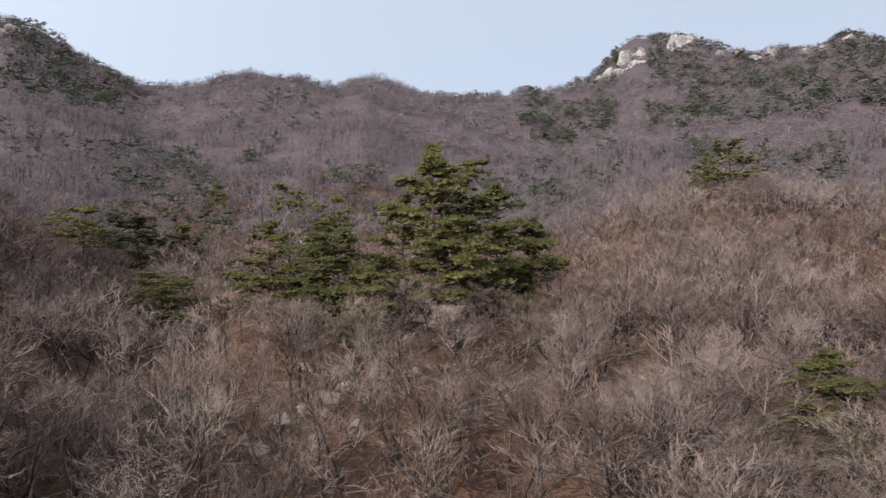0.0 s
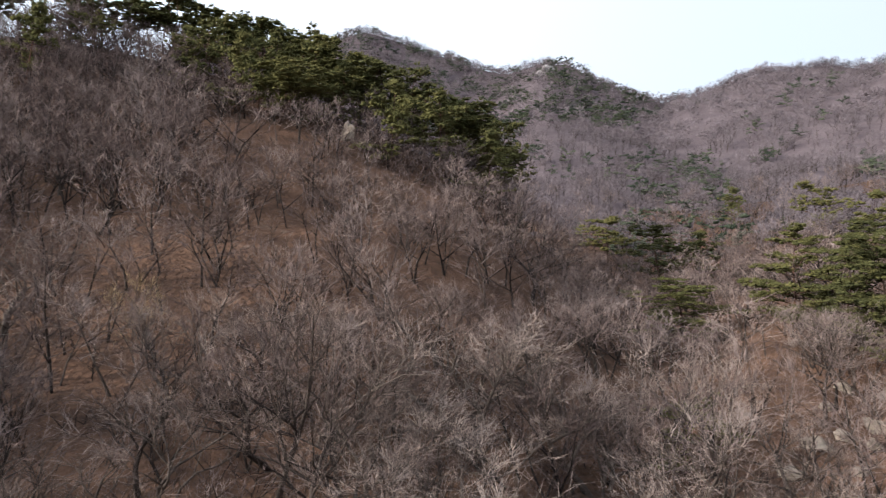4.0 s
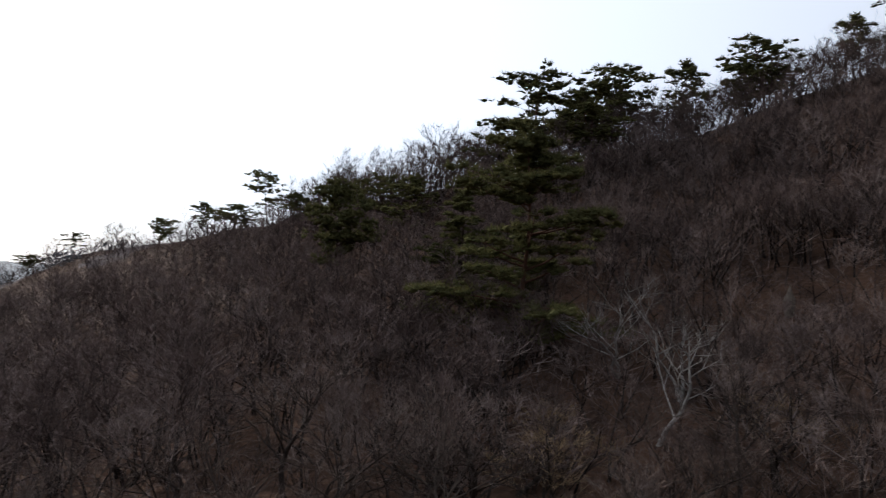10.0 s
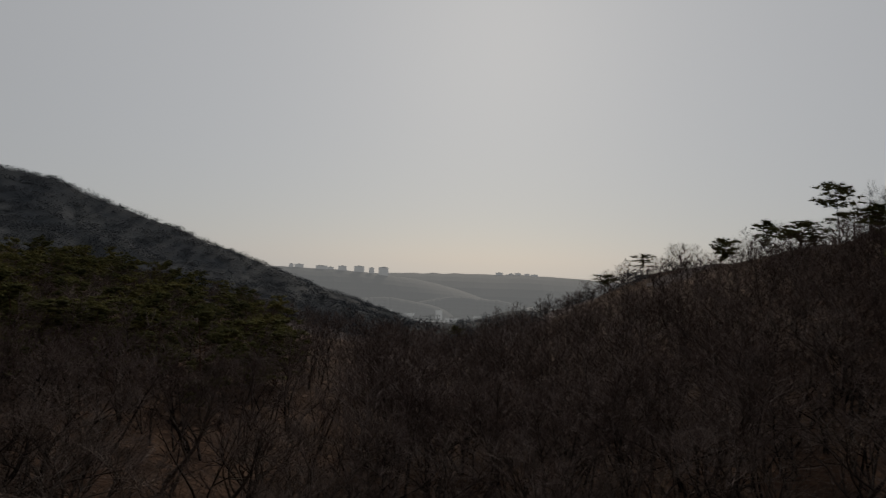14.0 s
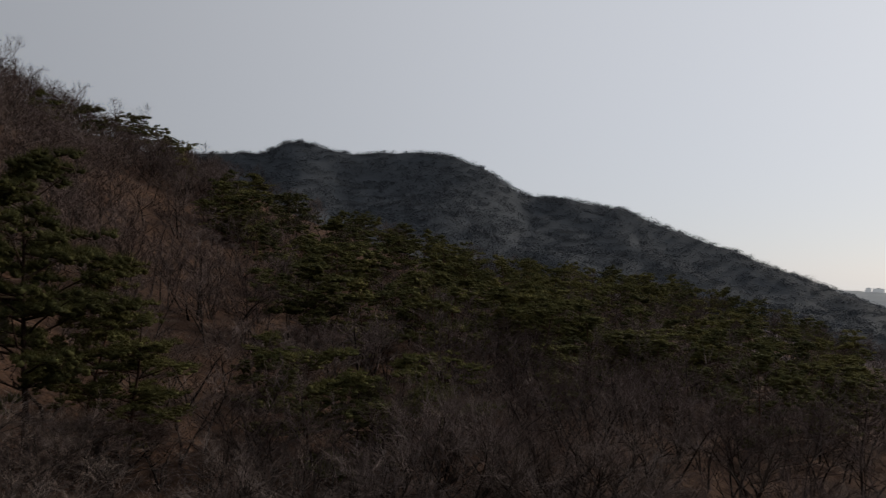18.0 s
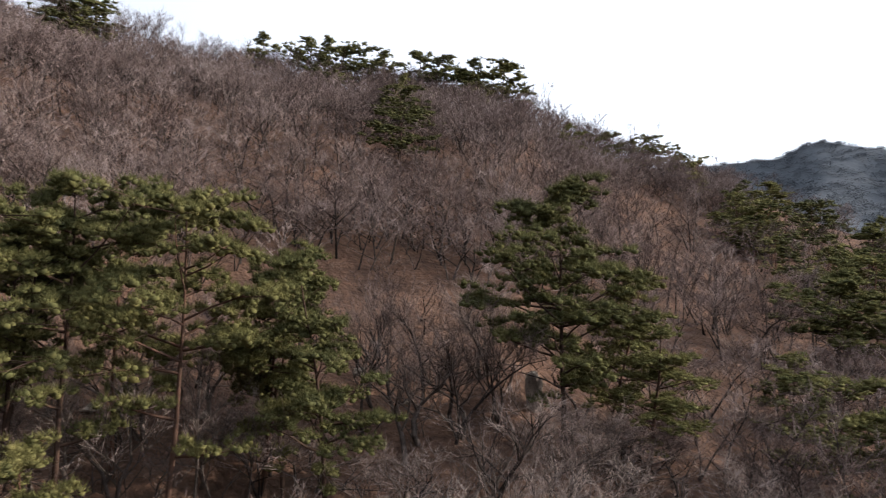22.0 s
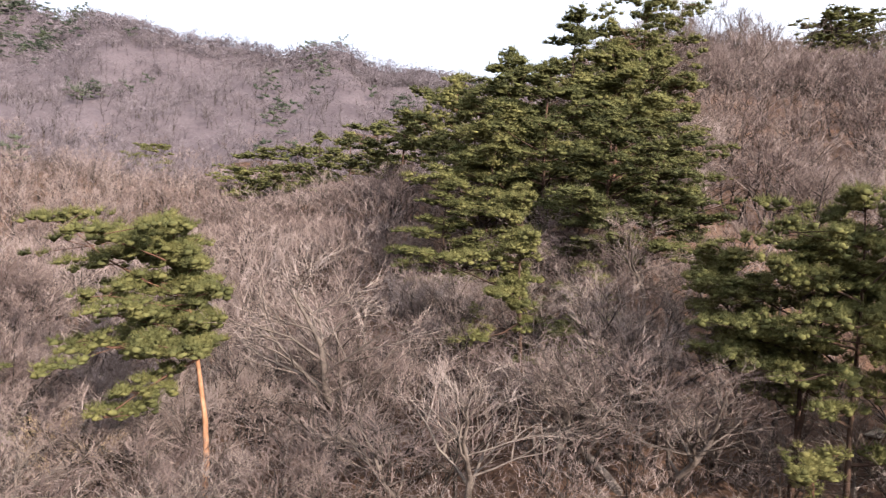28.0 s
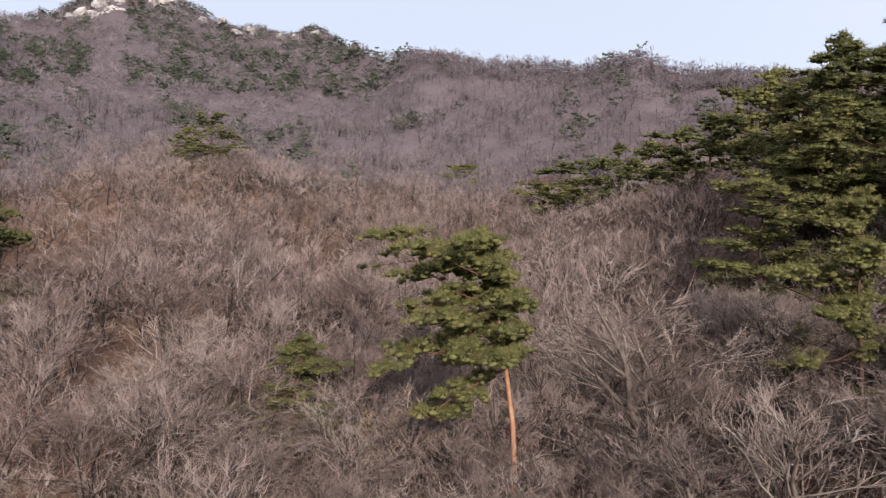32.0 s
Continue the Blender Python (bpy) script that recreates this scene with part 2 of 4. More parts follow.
def rise(bearing, r):
    """Height of the ground before its roughness."""
    p = (np.asarray(bearing) + 180) / 360 * FINE
    i = np.floor(p).astype(int)
    t = p - i
    at = lambda y: y[i % FINE] * (1 - t) + y[(i + 1) % FINE] * t
    n, r1, z1, rm, zm, r2, z2 = (at(y) for y in (near_z, spur_r, spur_z, hollow_r, hollow_z, range_r, range_z))
    side = np.asarray(bearing)
    bow = 1.03 + 0.25 * np.clip((side - 50) / 30, 0, 1) + 0.25 * np.clip((-side - 130) / 30, 0, 1)
    total = 0
    for k in (0.97, 0.985, 1.0, 1.015, 1.03):
        q = np.maximum(r * k, 0.01)
        inner = 1 - np.minimum(q / 35, 1)
        z = n + (-19 - n) * inner * inner * (3 - 2 * inner)
        z = np.where(q > 35, n + (z1 - n) * (np.clip((q - 35) / (r1 - 35), 0, 1)) ** bow, z)
        z = np.where(q > r1, z1 + (zm - z1) * np.clip((q - r1) / (rm - r1), 0, 1), z)
        z = np.where(q > rm, zm + (z2 - zm) * np.clip((q - rm) / (r2 - rm), 0, 1) ** 1.35, z)
        z = np.where(q > r2, z2 + (np.minimum(z2 - 120, -60) + 60 + 0 * z2 - 60 - z2) * np.clip((q - r2) / (1.2 * r2), 0, 1), z)
        total = total + z / 5
    return total


def ground(x, y):
    x, y = np.asarray(x, float), np.asarray(y, float)
    r = np.hypot(x, y)
    b = np.degrees(np.arctan2(-x, y))
    z = rise(b, r)
    rough = 0.5 * value_noise(x / 3, y / 3) + 1.6 * value_noise(x / 14 + 7, y / 14) * np.clip(r / 40, 0.3, 1)
    rough = rough + np.clip((r - 90) / 300, 0, 1) * (20 * value_noise(x / 90, y / 90 + 3) + 9 * value_noise(x / 35 + 9, y / 35))
    return EYE + z + rough


def spot(bearing, r):
    b = math.radians(bearing)
    x, y = -math.sin(b) * r, math.cos(b) * r
    return x, y, float(ground(x, y))


# ---- mesh helpers ----
def mesh_of(name, verts, faces, mats, tint=None, smooth=False):
    """A mesh from an array of vertices and an array of three- or four-cornered faces."""
    me = bpy.data.meshes.new(name)
    faces = np.asarray(faces)
    k = faces.shape[1]
    me.vertices.add(len(verts))
    me.vertices.foreach_set("co", np.asarray(verts, np.float32).ravel())
    me.loops.add(faces.size)
    me.loops.foreach_set("vertex_index", faces.astype(np.int32).ravel())
    me.polygons.add(len(faces))
    me.polygons.foreach_set("loop_start", np.arange(0, faces.size, k, dtype=np.int32))
    if smooth:
        me.polygons.foreach_set("use_smooth", np.ones(len(faces), bool))
    if tint is not None:
        a = me.attributes.new("tint", "FLOAT", "POINT")
        a.data.foreach_set("value", np.asarray(tint, np.float32))
    for m in mats:
        me.materials.append(m)
    me.update()
    me.validate()
    return me


def frames_of(d):
    """Two vectors square to each of the directions d."""
    up = np.where(np.abs(d[:, 2:3]) < 0.9, np.array([[0, 0, 1.0]]), np.array([[1.0, 0, 0]]))
    a = np.cross(d, up)
    a /= np.linalg.norm(a, axis=1, keepdims=True) + 1e-9
    return a, np.cross(d, a)


def rods(segs, sides):
    """Tapered rods from rows of start, end and two radii: vertices and triangles. A rod that ends in a point has one ring."""
    s = np.asarray(segs, float)
    p0, p1, r0, r1 = s[:, :3], s[:, 3:6], s[:, 6:7], s[:, 7:8]
    d = p1 - p0
    d = d / (np.linalg.norm(d, axis=1, keepdims=True) + 1e-9)
    a, b = frames_of(d)
    ang = np.arange(sides) * 2 * np.pi / sides
    ring = a[:, None] * np.cos(ang)[None, :, None] + b[:, None] * np.sin(ang)[None, :, None]
    low, high = p0[:, None] + ring * r0[:, None], p1[:, None] + ring * r1[:, None]
    v = np.concatenate([low, high], 1).reshape(-1, 3)
    i = np.arange(sides)
    j = (i + 1) % sides
    f = np.concatenate([np.stack([i, j, sides + j], 1), np.stack([i, sides + j, sides + i], 1)])
    f = (f[None] + (np.arange(len(s)) * 2 * sides)[:, None, None]).reshape(-1, 3)
    return v, f


def spikes(segs):
    s = np.asarray(segs, float)
    p0, p1, r0 = s[:, :3], s[:, 3:6], s[:, 6:7]
    d = p1 - p0
    d = d / (np.linalg.norm(d, axis=1, keepdims=True) + 1e-9)
    a, b = frames_of(d)
    v = np.stack([p0 + a * r0, p0 - a * r0 * 0.5 + b * r0 * 0.87, p0 - a * r0 * 0.5 - b * r0 * 0.87, p1], 1).reshape(-1, 3)
    f = np.array([[0, 1, 3], [1, 2, 3], [2, 0, 3]])
    return v, (f[None] + (np.arange(len(s)) * 4)[:, None, None]).reshape(-1, 3)


def blades(segs, seed=0):
    """Fine twigs: one slim tapered blade for each row of start, end and half-width."""
    s = np.asarray(segs, float)
    p0, p1, r0 = s[:, :3], s[:, 3:6], s[:, 6:7]
    w = np.cross(p1 - p0, np.random.default_rng(seed + len(s)).normal(size=p0.shape))
    w *= r0 / (np.linalg.norm(w, axis=1, keepdims=True) + 1e-9)
    v = np.stack([p0 - w, p0 + w, p1], 1).reshape(-1, 3)
    return v, np.arange(len(v)).reshape(-1, 3)


def joined(parts):
    vs, fs, n = [], [], 0
    for v, f in parts:
        vs.append(v)
        fs.append(f + n)
        n += len(v)
    return np.concatenate(vs), np.concatenate(fs)


def part(name, me, parent, label=""):
    ob = new(name, me)
    ob.parent = parent
    if label:
        ob["label"] = label
    return ob


def aim(d, spread, rng):
    """The direction d turned away by a random lean."""
    d = np.asarray(d, float)
    v = rng.normal(size=3)
    v -= d * v.dot(d)
    v /= np.linalg.norm(v) + 1e-9
    a = np.radians(spread)
    return d * np.cos(a) + v * np.sin(a)


# ---- bare trees ----
def bough(p, d, length, r, n, rng, out, bend=9, lift=0.04, taper=0.25):
    """A crooked limb in n pieces; returns points, directions and radii along it."""
    pts = []
    for i in range(n):
        d = aim(d, rng.uniform(0, bend), rng)
        d = d + np.array([0, 0, lift])
        d /= np.linalg.norm(d)
        q = p + d * length / n
        ra, rb = r * (1 - (1 - taper) * i / n), r * (1 - (1 - taper) * (i + 1) / n)
        out.append((*p, *q, ra, rb))
        pts.append((p, q, d, rb))
        p = q
    return pts


def arc(o, d, length, up, n, rng):
    """Points along a limb that leaves along d and bends up towards the light."""
    p, pts = np.array(o, float), [np.array(o, float)]
    for i in range(n):
        d = aim(d, rng.uniform(0, 11 + 3 * n), rng) + np.array([0, 0, up / n])
        d /= np.linalg.norm(d)
        p = p + d * length / n
        pts.append(p)
    return pts


def winter_tree(seed, height, stems, limbs, branches, twigs, wide=1.0, base=0.3, thin=1.0, joints=(5, 3, 2), girth=1.0, spread=0.0):
    """A leafless tree whose limbs, branches and twigs all grow out of one another: stems, limbs, branches and twigs as rows of start, end and two radii."""
    rng = np.random.default_rng(seed)
    trunk, arms, boughs, fine = [], [], [], []
    for s in range(stems):
        d = aim((0, 0, 1), rng.uniform(2, 6) if stems == 1 else rng.uniform(8, 19) * wide, rng)
        h = height * (1.0 if s == 0 else rng.uniform(0.78, 1.0))
        r = 0.0135 * height * girth * rng.uniform(0.85, 1.15) / stems ** 0.4
        foot = np.array([rng.normal() * spread, rng.normal() * spread, -0.4])
        stem = arc(foot, d, h * 0.86, 0.10, joints[0], rng)
        m = len(stem) - 1
        radius = lambda u: r * (1 - 0.86 * u)
        for i in range(m):
            trunk.append((*stem[i], *stem[i + 1], radius(i / m), radius((i + 1) / m)))
        turn = rng.uniform(0, 6.28)
        for k in range(limbs):
            u = base + (0.97 - base) * (k + rng.random()) / limbs
            i = min(int(u * m), m - 1)
            o = stem[i] + (stem[i + 1] - stem[i]) * (u * m - i)
            a = turn + k * 2.4 + rng.uniform(-0.5, 0.5)
            out = radians(rng.uniform(38, 62) * wide * (1.1 - 0.55 * u))
            ld = np.array([math.cos(a) * math.sin(out), math.sin(a) * math.sin(out), math.cos(out)])
            ll = h * (0.60 * (1 - u) + 0.13) * rng.uniform(0.75, 1.15)
            limb = arc(o, ld, ll, 0.30, joints[1], rng)
            lr, n = radius(u) * 0.62 + 0.004, len(limb) - 1
            for q in range(n):
                arms.append((*limb[q], *limb[q + 1], lr * (1 - 0.85 * q / n), lr * (1 - 0.85 * (q + 1) / n)))
            for f in range(branches):
                w = 0.22 + 0.78 * (f + rng.random()) / branches
                q = min(int(w * n), n - 1)
                o2 = limb[q] + (limb[q + 1] - limb[q]) * (w * n - q)
                d2 = limb[q + 1] - limb[q]
                d2 = aim(d2 / np.linalg.norm(d2), rng.uniform(22, 58), rng)
                bl = ll * (0.66 - 0.32 * w) * rng.uniform(0.7, 1.2)
                branch = arc(o2, d2, bl, 0.22, joints[2], rng)
                br, c = lr * (1 - 0.8 * w) * 0.7 + 0.006 * thin, len(branch) - 1
                for g in range(c):
                    boughs.append((*branch[g], *branch[g + 1], br * (1 - 0.7 * g / c), br * (1 - 0.7 * (g + 1) / c)))
                for t in range(twigs):
                    v = 0.15 + 0.85 * (t + rng.random()) / twigs
                    g = min(int(v * c), c - 1)
                    o3 = branch[g] + (branch[g + 1] - branch[g]) * (v * c - g)
                    d3 = branch[g + 1] - branch[g]
                    d3 = aim(d3 / np.linalg.norm(d3), rng.uniform(12, 55), rng) + np.array([0, 0, 0.18])
                    fine.append((*o3, *(o3 + d3 * height * rng.uniform(0.045, 0.125)), 0.0085 * thin, 0))
    return trunk, arms, boughs, fine


def tree_object(name, trunk_me, crown_me, m, label, category="tree", group=""):
    root = new(name)
    root.empty_display_size = 0.5
    part("trunk", trunk_me, root)
    part("crown", crown_me, root)
    root.matrix_basis = m
    return tagged(root, label, category, group)


def grove(name, protos, places, label, group):
    """Trees of a few shapes at the places (x, y, z, turn, width, height)."""
    first = {}
    for n, (x, y, z, turn, wide, tall, *tilt) in enumerate(places):
        k = n % len(protos)
        m = Matrix.LocRotScale((x, y, z), Euler((0, 0, turn)), (wide, wide, tall))
        if tilt:  # degrees of lean across the view, to the left
            m = Matrix.Translation((x, y, z)) @ Matrix.Rotation(radians(-tilt[0]), 4, Vector((x, y, 0)).normalized()) @ Matrix.Translation((-x, -y, -z)) @ m
        if k not in first:
            first[k] = (tree_object(name, *protos[k], m, label, group=group), (wide, tall))
        else:
            ob, (w0, t0) = first[k]
            copy_thing(ob, m @ Matrix.Diagonal((1 / w0, 1 / w0, 1 / t0, 1)))


def bare_proto(seed, height, stems, limbs, branches, twigs, trunk_mat=None, twig_mat=None, thin=1.0, **kw):
    """The two meshes of one leafless tree: dark stem with limbs and branches, and the paler twigs."""
    trunk, arms, boughs, fine = winter_tree(seed, height, stems, limbs, branches, twigs, thin=thin, spread=0.12 * (stems > 1), **kw)
    v, f = joined([rods(trunk, 6), rods(arms, 4), rods(boughs, 3)])
    return (mesh_of("bare_trunk", v, f, [trunk_mat or BARK], smooth=True),
            mesh_of("bare_crown", *blades(fine, seed), [twig_mat or TWIG]))


def wood_shape(seed, height, stems, limbs, branches, twigs, thin, **kw):
    """A light leafless tree for the woods: vertices, faces and how many of the faces are dark stem."""
    trunk, arms, boughs, fine = winter_tree(seed, height, stems, limbs, branches, twigs, thin=thin, **kw)
    stem = joined([rods(trunk, 3), blades([a[:6] + (a[6] * 1.3, 0) for a in arms], seed)])
    fuzz = joined([blades([b[:6] + (b[6] * 1.2, 0) for b in boughs], seed + 1), blades(fine, seed)])
    return (*joined([stem, fuzz]), len(stem[1]))


# ---- pines ----
ball = bmesh.new()
bmesh.ops.create_icosphere(ball, subdivisions=1, radius=1)
BALL = (np.array([v.co[:] for v in ball.verts]), np.array([[v.index for v in f.verts] for f in ball.faces]))
ball.free()


def needle_pads(pads, rng, clumps, tufts, blades, size, slim=0.12, lumps=1.0):
    """Boughs of needles: pads are rows of centre, half-width and half-height. Each is a loose dome of close shoots, ragged with upturned tufts."""
    bv, bf = BALL
    rows = []
    for cx, cy, cz, a, c in pads:
        n = max(1, int(round(clumps * a * a + rng.random())))
        rho, turn = np.sqrt(rng.random(n)), rng.uniform(0, 6.28, n)
        out = np.array([cx, cy]) / (math.hypot(cx, cy) + 0.1)  # boughs are longer than broad
        x, y = 1.2 * a * rho * np.cos(turn), 0.8 * a * rho * np.sin(turn)
        lift = c * (0.35 - 0.55 * rho ** 2) + rng.normal(size=n) * c * 0.3
        rows.append(np.stack([cx + x * out[0] - y * out[1], cy + x * out[1] + y * out[0], cz + lift, (0.13 + 0.09 * a) * lumps * rng.uniform(0.6, 1.4, n)], 1))
    rows = np.concatenate(rows)
    mid, rad = rows[:, None, :3], rows[:, None, 3:4]
    lump = bv[None] * rng.uniform(0.55, 1.3, (len(rows), len(bv), 1)) * np.array([1.15, 1.15, 0.55])
    hearts = (mid + lump * rad).reshape(-1, 3)
    hearts = (hearts, (bf[None] + (np.arange(len(rows)) * len(bv))[:, None, None]).reshape(-1, 3))
    q = rng.normal(size=(len(rows), tufts, 3))
    q /= np.linalg.norm(q, axis=2, keepdims=True)
    q[:, :, 2] = np.where(q[:, :, 2] < -0.35, -q[:, :, 2], q[:, :, 2])
    p = (mid + q * rad * np.array([1.2, 1.2, 0.5])).reshape(-1, 3)
    lead = (q * np.array([0.9, 0.9, 0.5])).reshape(-1, 3) + np.array([0, 0, 0.55]) + rng.normal(size=p.shape) * 0.2
    vs = []
    for b in range(blades):
        d = lead + rng.normal(size=p.shape) * 0.4
        d /= np.linalg.norm(d, axis=1, keepdims=True)
        w = np.cross(d, rng.normal(size=p.shape))
        w /= np.linalg.norm(w, axis=1, keepdims=True) + 1e-9
        ln = size * rng.uniform(0.6, 1.25, (len(p), 1))
        vs.append(np.stack([p - w * ln * slim, p + w * ln * slim, p + d * ln], 1))
    v = np.concatenate(vs).reshape(-1, 3)
    return joined([hearts, (v, np.arange(len(v)).reshape(-1, 3))])


def pine_meshes(seed, height, width, bare, limbs, shape, clumps=6, tufts=9, blades=3, size=0.3, lean=3.0, stems=1, fine=True, slim=0.07, toward=None, plump=1.0, lumps=1.0):
    """Trunk with limbs, and needles, of a red pine. bare: share of the trunk below the crown. shape: cone, dome or flat."""
    rng = np.random.default_rng(seed)
    wood, arms, pads = [], [], []
    tiers = max(4, round(limbs / 3.4))
    for s in range(stems):
        d = aim((0, 0, 1), lean if stems == 1 else 9, rng)
        hh = height * (1 if s == 0 else rng.uniform(0.75, 0.95))
        pts = bough(np.array([0.25 * s, 0.2 * s, -0.4]), d, hh, 0.014 * height, 8, rng, wood, 8, 0.03, 0.2)
        for k in range(limbs):
            u = (k % tiers + rng.random()) / tiers
            h = bare + (0.97 - bare) * u
            low = k % 7 == 6 and toward is None
            if low:  # a few boughs hang on below the crown
                h = bare * rng.uniform(0.55, 1.0)
            p, q, dd, rr = pts[min(int(h * 8), 7)]
            o = p + (q - p) * ((h * 8) % 1)
            if shape == "cone":
                reach = (1 - u) ** 0.75 * 0.95 + 0.12
            elif shape == "dome":
                reach = math.sqrt(max(0.05, 1 - (1.5 * abs(u - 0.35)) ** 2))
            else:
                reach = 0.55 + 0.45 * math.sin(u * 2.6)
            reach *= width / 2 * (rng.uniform(0.4, 0.75) if low else rng.uniform(0.6, 1.2))
            a = k * 2.4 + rng.uniform(-0.6, 0.6)
            if toward is not None:  # boughs reach further to one side
                reach *= max(0.08, 0.64 + 0.68 * math.cos(a - toward))
            ld = np.array([math.cos(a), math.sin(a), rng.uniform(-0.12, 0.3) + 0.35 * u])
            if toward is not None:
                ld[2] -= 0.35 * (1 - u) * max(0, math.cos(a - toward))
            ld /= np.linalg.norm(ld)
            lp = bough(o, ld, reach, rr * 0.45 + 0.02, 3, rng, arms, 14, 0.05, 0.3)
            for j, (p2, q2, d2, r2) in enumerate(lp):
                if j == 0 and reach > 1.6 and toward is None and rng.random() < 0.6:
                    continue
                for _ in range(1 + int(reach / 3.0 + (j > 0) * 0.8 + rng.random() * 0.8)):
                    side = rng.normal(size=3) * np.array([0.28, 0.28, 0.035]) * reach * 0.75
                    c = q2 + side + np.array([0, 0, 0.12])
                    aa = rng.uniform(0.45, 0.9) * (0.5 + 0.07 * width) * min(1, 0.55 + reach / 4)
                    pads.append((*c, aa, aa * plump * rng.uniform(0.26, 0.38)))
                    if fine:
                        arms.append((*q2, *c, 0.02, 0.01))
        top = pts[-1][1]
        for _ in range(3):
            pads.append((*(top + rng.normal(size=3) * np.array([0.35, 0.35, 0.15])), 0.55, 0.4))
    return [rods(wood, 7 if fine else 4), rods(arms, 4 if fine else 3)], needle_pads(pads, rng, clumps, tufts, blades, size, slim, lumps)


def pine_proto(seed, height, width, bare, limbs, shape, bark=None, needles=None, **kw):
    wood, nd = pine_meshes(seed, height, width, bare, limbs, shape, **kw)
    v, f = joined(wood)
    trunk = mesh_of("pine_trunk", v, f, [bark or RED_BARK, RED_BARK], smooth=True)
    trunk.polygons.foreach_set("material_index", (np.arange(len(f)) >= len(wood[0][1])).astype(np.int32))
    return (trunk, mesh_of("pine_crown", *nd, [needles or NEEDLES]))


def scattered(name, shapes, places, mats, label, category):
    """One sheet of many far plants: shapes (v, f) set at rows of x, y, z, turn, width, height."""
    rng = np.random.default_rng(len(places))
    vs, fs, ts, n = [], [], [], 0
    pl = np.asarray(places)
    slots = []
    for k, (v, f, *wood) in enumerate(shapes):
        q = pl[k::len(shapes)]
        if not len(q):
            continue
        c, s = np.cos(q[:, 3])[:, None], np.sin(q[:, 3])[:, None]
        w, t = q[:, 4][:, None], q[:, 5][:, None]
        x = (v[None, :, 0] * c - v[None, :, 1] * s) * w + q[:, 0][:, None]
        y = (v[None, :, 0] * s + v[None, :, 1] * c) * w + q[:, 1][:, None]
        z = v[None, :, 2] * t + q[:, 2][:, None]
        vs.append(np.stack([x, y, z], 2).reshape(-1, 3))
        fs.append((f[None] + n + (np.arange(len(q)) * len(v))[:, None, None]).reshape(-1, 3))
        ts.append(np.repeat(rng.random(len(q)), len(v)))
        slots.append(np.tile(np.arange(len(f)) < (wood[0] if wood and len(mats) > 1 else 0), len(q)))
        n += len(q) * len(v)
    me = mesh_of(name, np.concatenate(vs), np.concatenate(fs), mats, np.concatenate(ts))
    me.polygons.foreach_set("material_index", np.concatenate(slots).astype(np.int32))
    return tagged(new(name, me), label, category, kind="stuff")


def sown(count, r0, r1, wide, tall, seed, sector=(-180, 180), power=1.0, keep=None, over=0):
    """Random places between two distances, denser near by for a power under 1."""
    rng = np.random.default_rng(seed)
    u = rng.random(count)
    r = (r0 ** power + (r1 ** power - r0 ** power) * u) ** (1 / power)
    b = rng.uniform(*sector, count)
    if keep is not None:
        ok = keep(b, r, rng)
        b, r = b[ok], r[ok]
    h = rng.uniform(*tall, len(b))
    if over:  # height of the plant at scale one
        room = np.maximum(room_under_pines(b, r), 2.6) / over
        ok = room > 0.3 * h
        b, r, h = b[ok], r[ok], np.minimum(h, room)[ok]
    x, y = -np.sin(np.radians(b)) * r, np.cos(np.radians(b)) * r
    n = len(b)
    return np.stack([x, y, ground(x, y), rng.uniform(0, 6.28, n), rng.uniform(*wide, n), h], 1)


# ---- the ground, one sheet out to the horizon ----
def build_ground():
    na, radii = 640, np.concatenate([np.linspace(2, 30, 30), np.geomspace(31, 4900, 165)])
    b = np.linspace(0, 2 * np.pi, na, endpoint=False)
    x, y = -np.sin(b)[None] * radii[:, None], np.cos(b)[None] * radii[:, None]
    z = ground(x, y)
    v = np.concatenate([np.stack([x, y, z], 2).reshape(-1, 3), [[0, 0, float(ground(0.0, 0.1))]]])
    i, j = np.meshgrid(np.arange(len(radii) - 1), np.arange(na), indexing="ij")
    k = (j + 1) % na
    f = np.stack([i * na + j, i * na + k, (i + 1) * na + k, (i + 1) * na + j], 2).reshape(-1, 4)
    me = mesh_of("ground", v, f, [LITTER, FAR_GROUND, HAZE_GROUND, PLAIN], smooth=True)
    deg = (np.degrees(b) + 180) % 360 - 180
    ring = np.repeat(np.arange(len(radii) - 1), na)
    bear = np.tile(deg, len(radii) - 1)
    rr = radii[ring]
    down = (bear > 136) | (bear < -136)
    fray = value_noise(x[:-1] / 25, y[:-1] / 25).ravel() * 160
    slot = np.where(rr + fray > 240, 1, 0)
    # down the valley the ground switches to its haze-tinted colour
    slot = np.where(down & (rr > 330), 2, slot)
    # beyond 1700 m the sheet takes the plain's haze glow
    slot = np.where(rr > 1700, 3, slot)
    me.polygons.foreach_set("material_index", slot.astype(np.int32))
    centre = bmesh.new()
    centre.from_mesh(me)
    centre.verts.ensure_lookup_table()
    for q in range(na):
        centre.faces.new((centre.verts[len(v) - 1], centre.verts[(q + 1) % na], centre.verts[q]))
    centre.to_mesh(me)
    centre.free()
    return tagged(new("ground", me), "hillsides of brown leaf litter under bare winter woods", "ground", kind="structure")


build_ground()

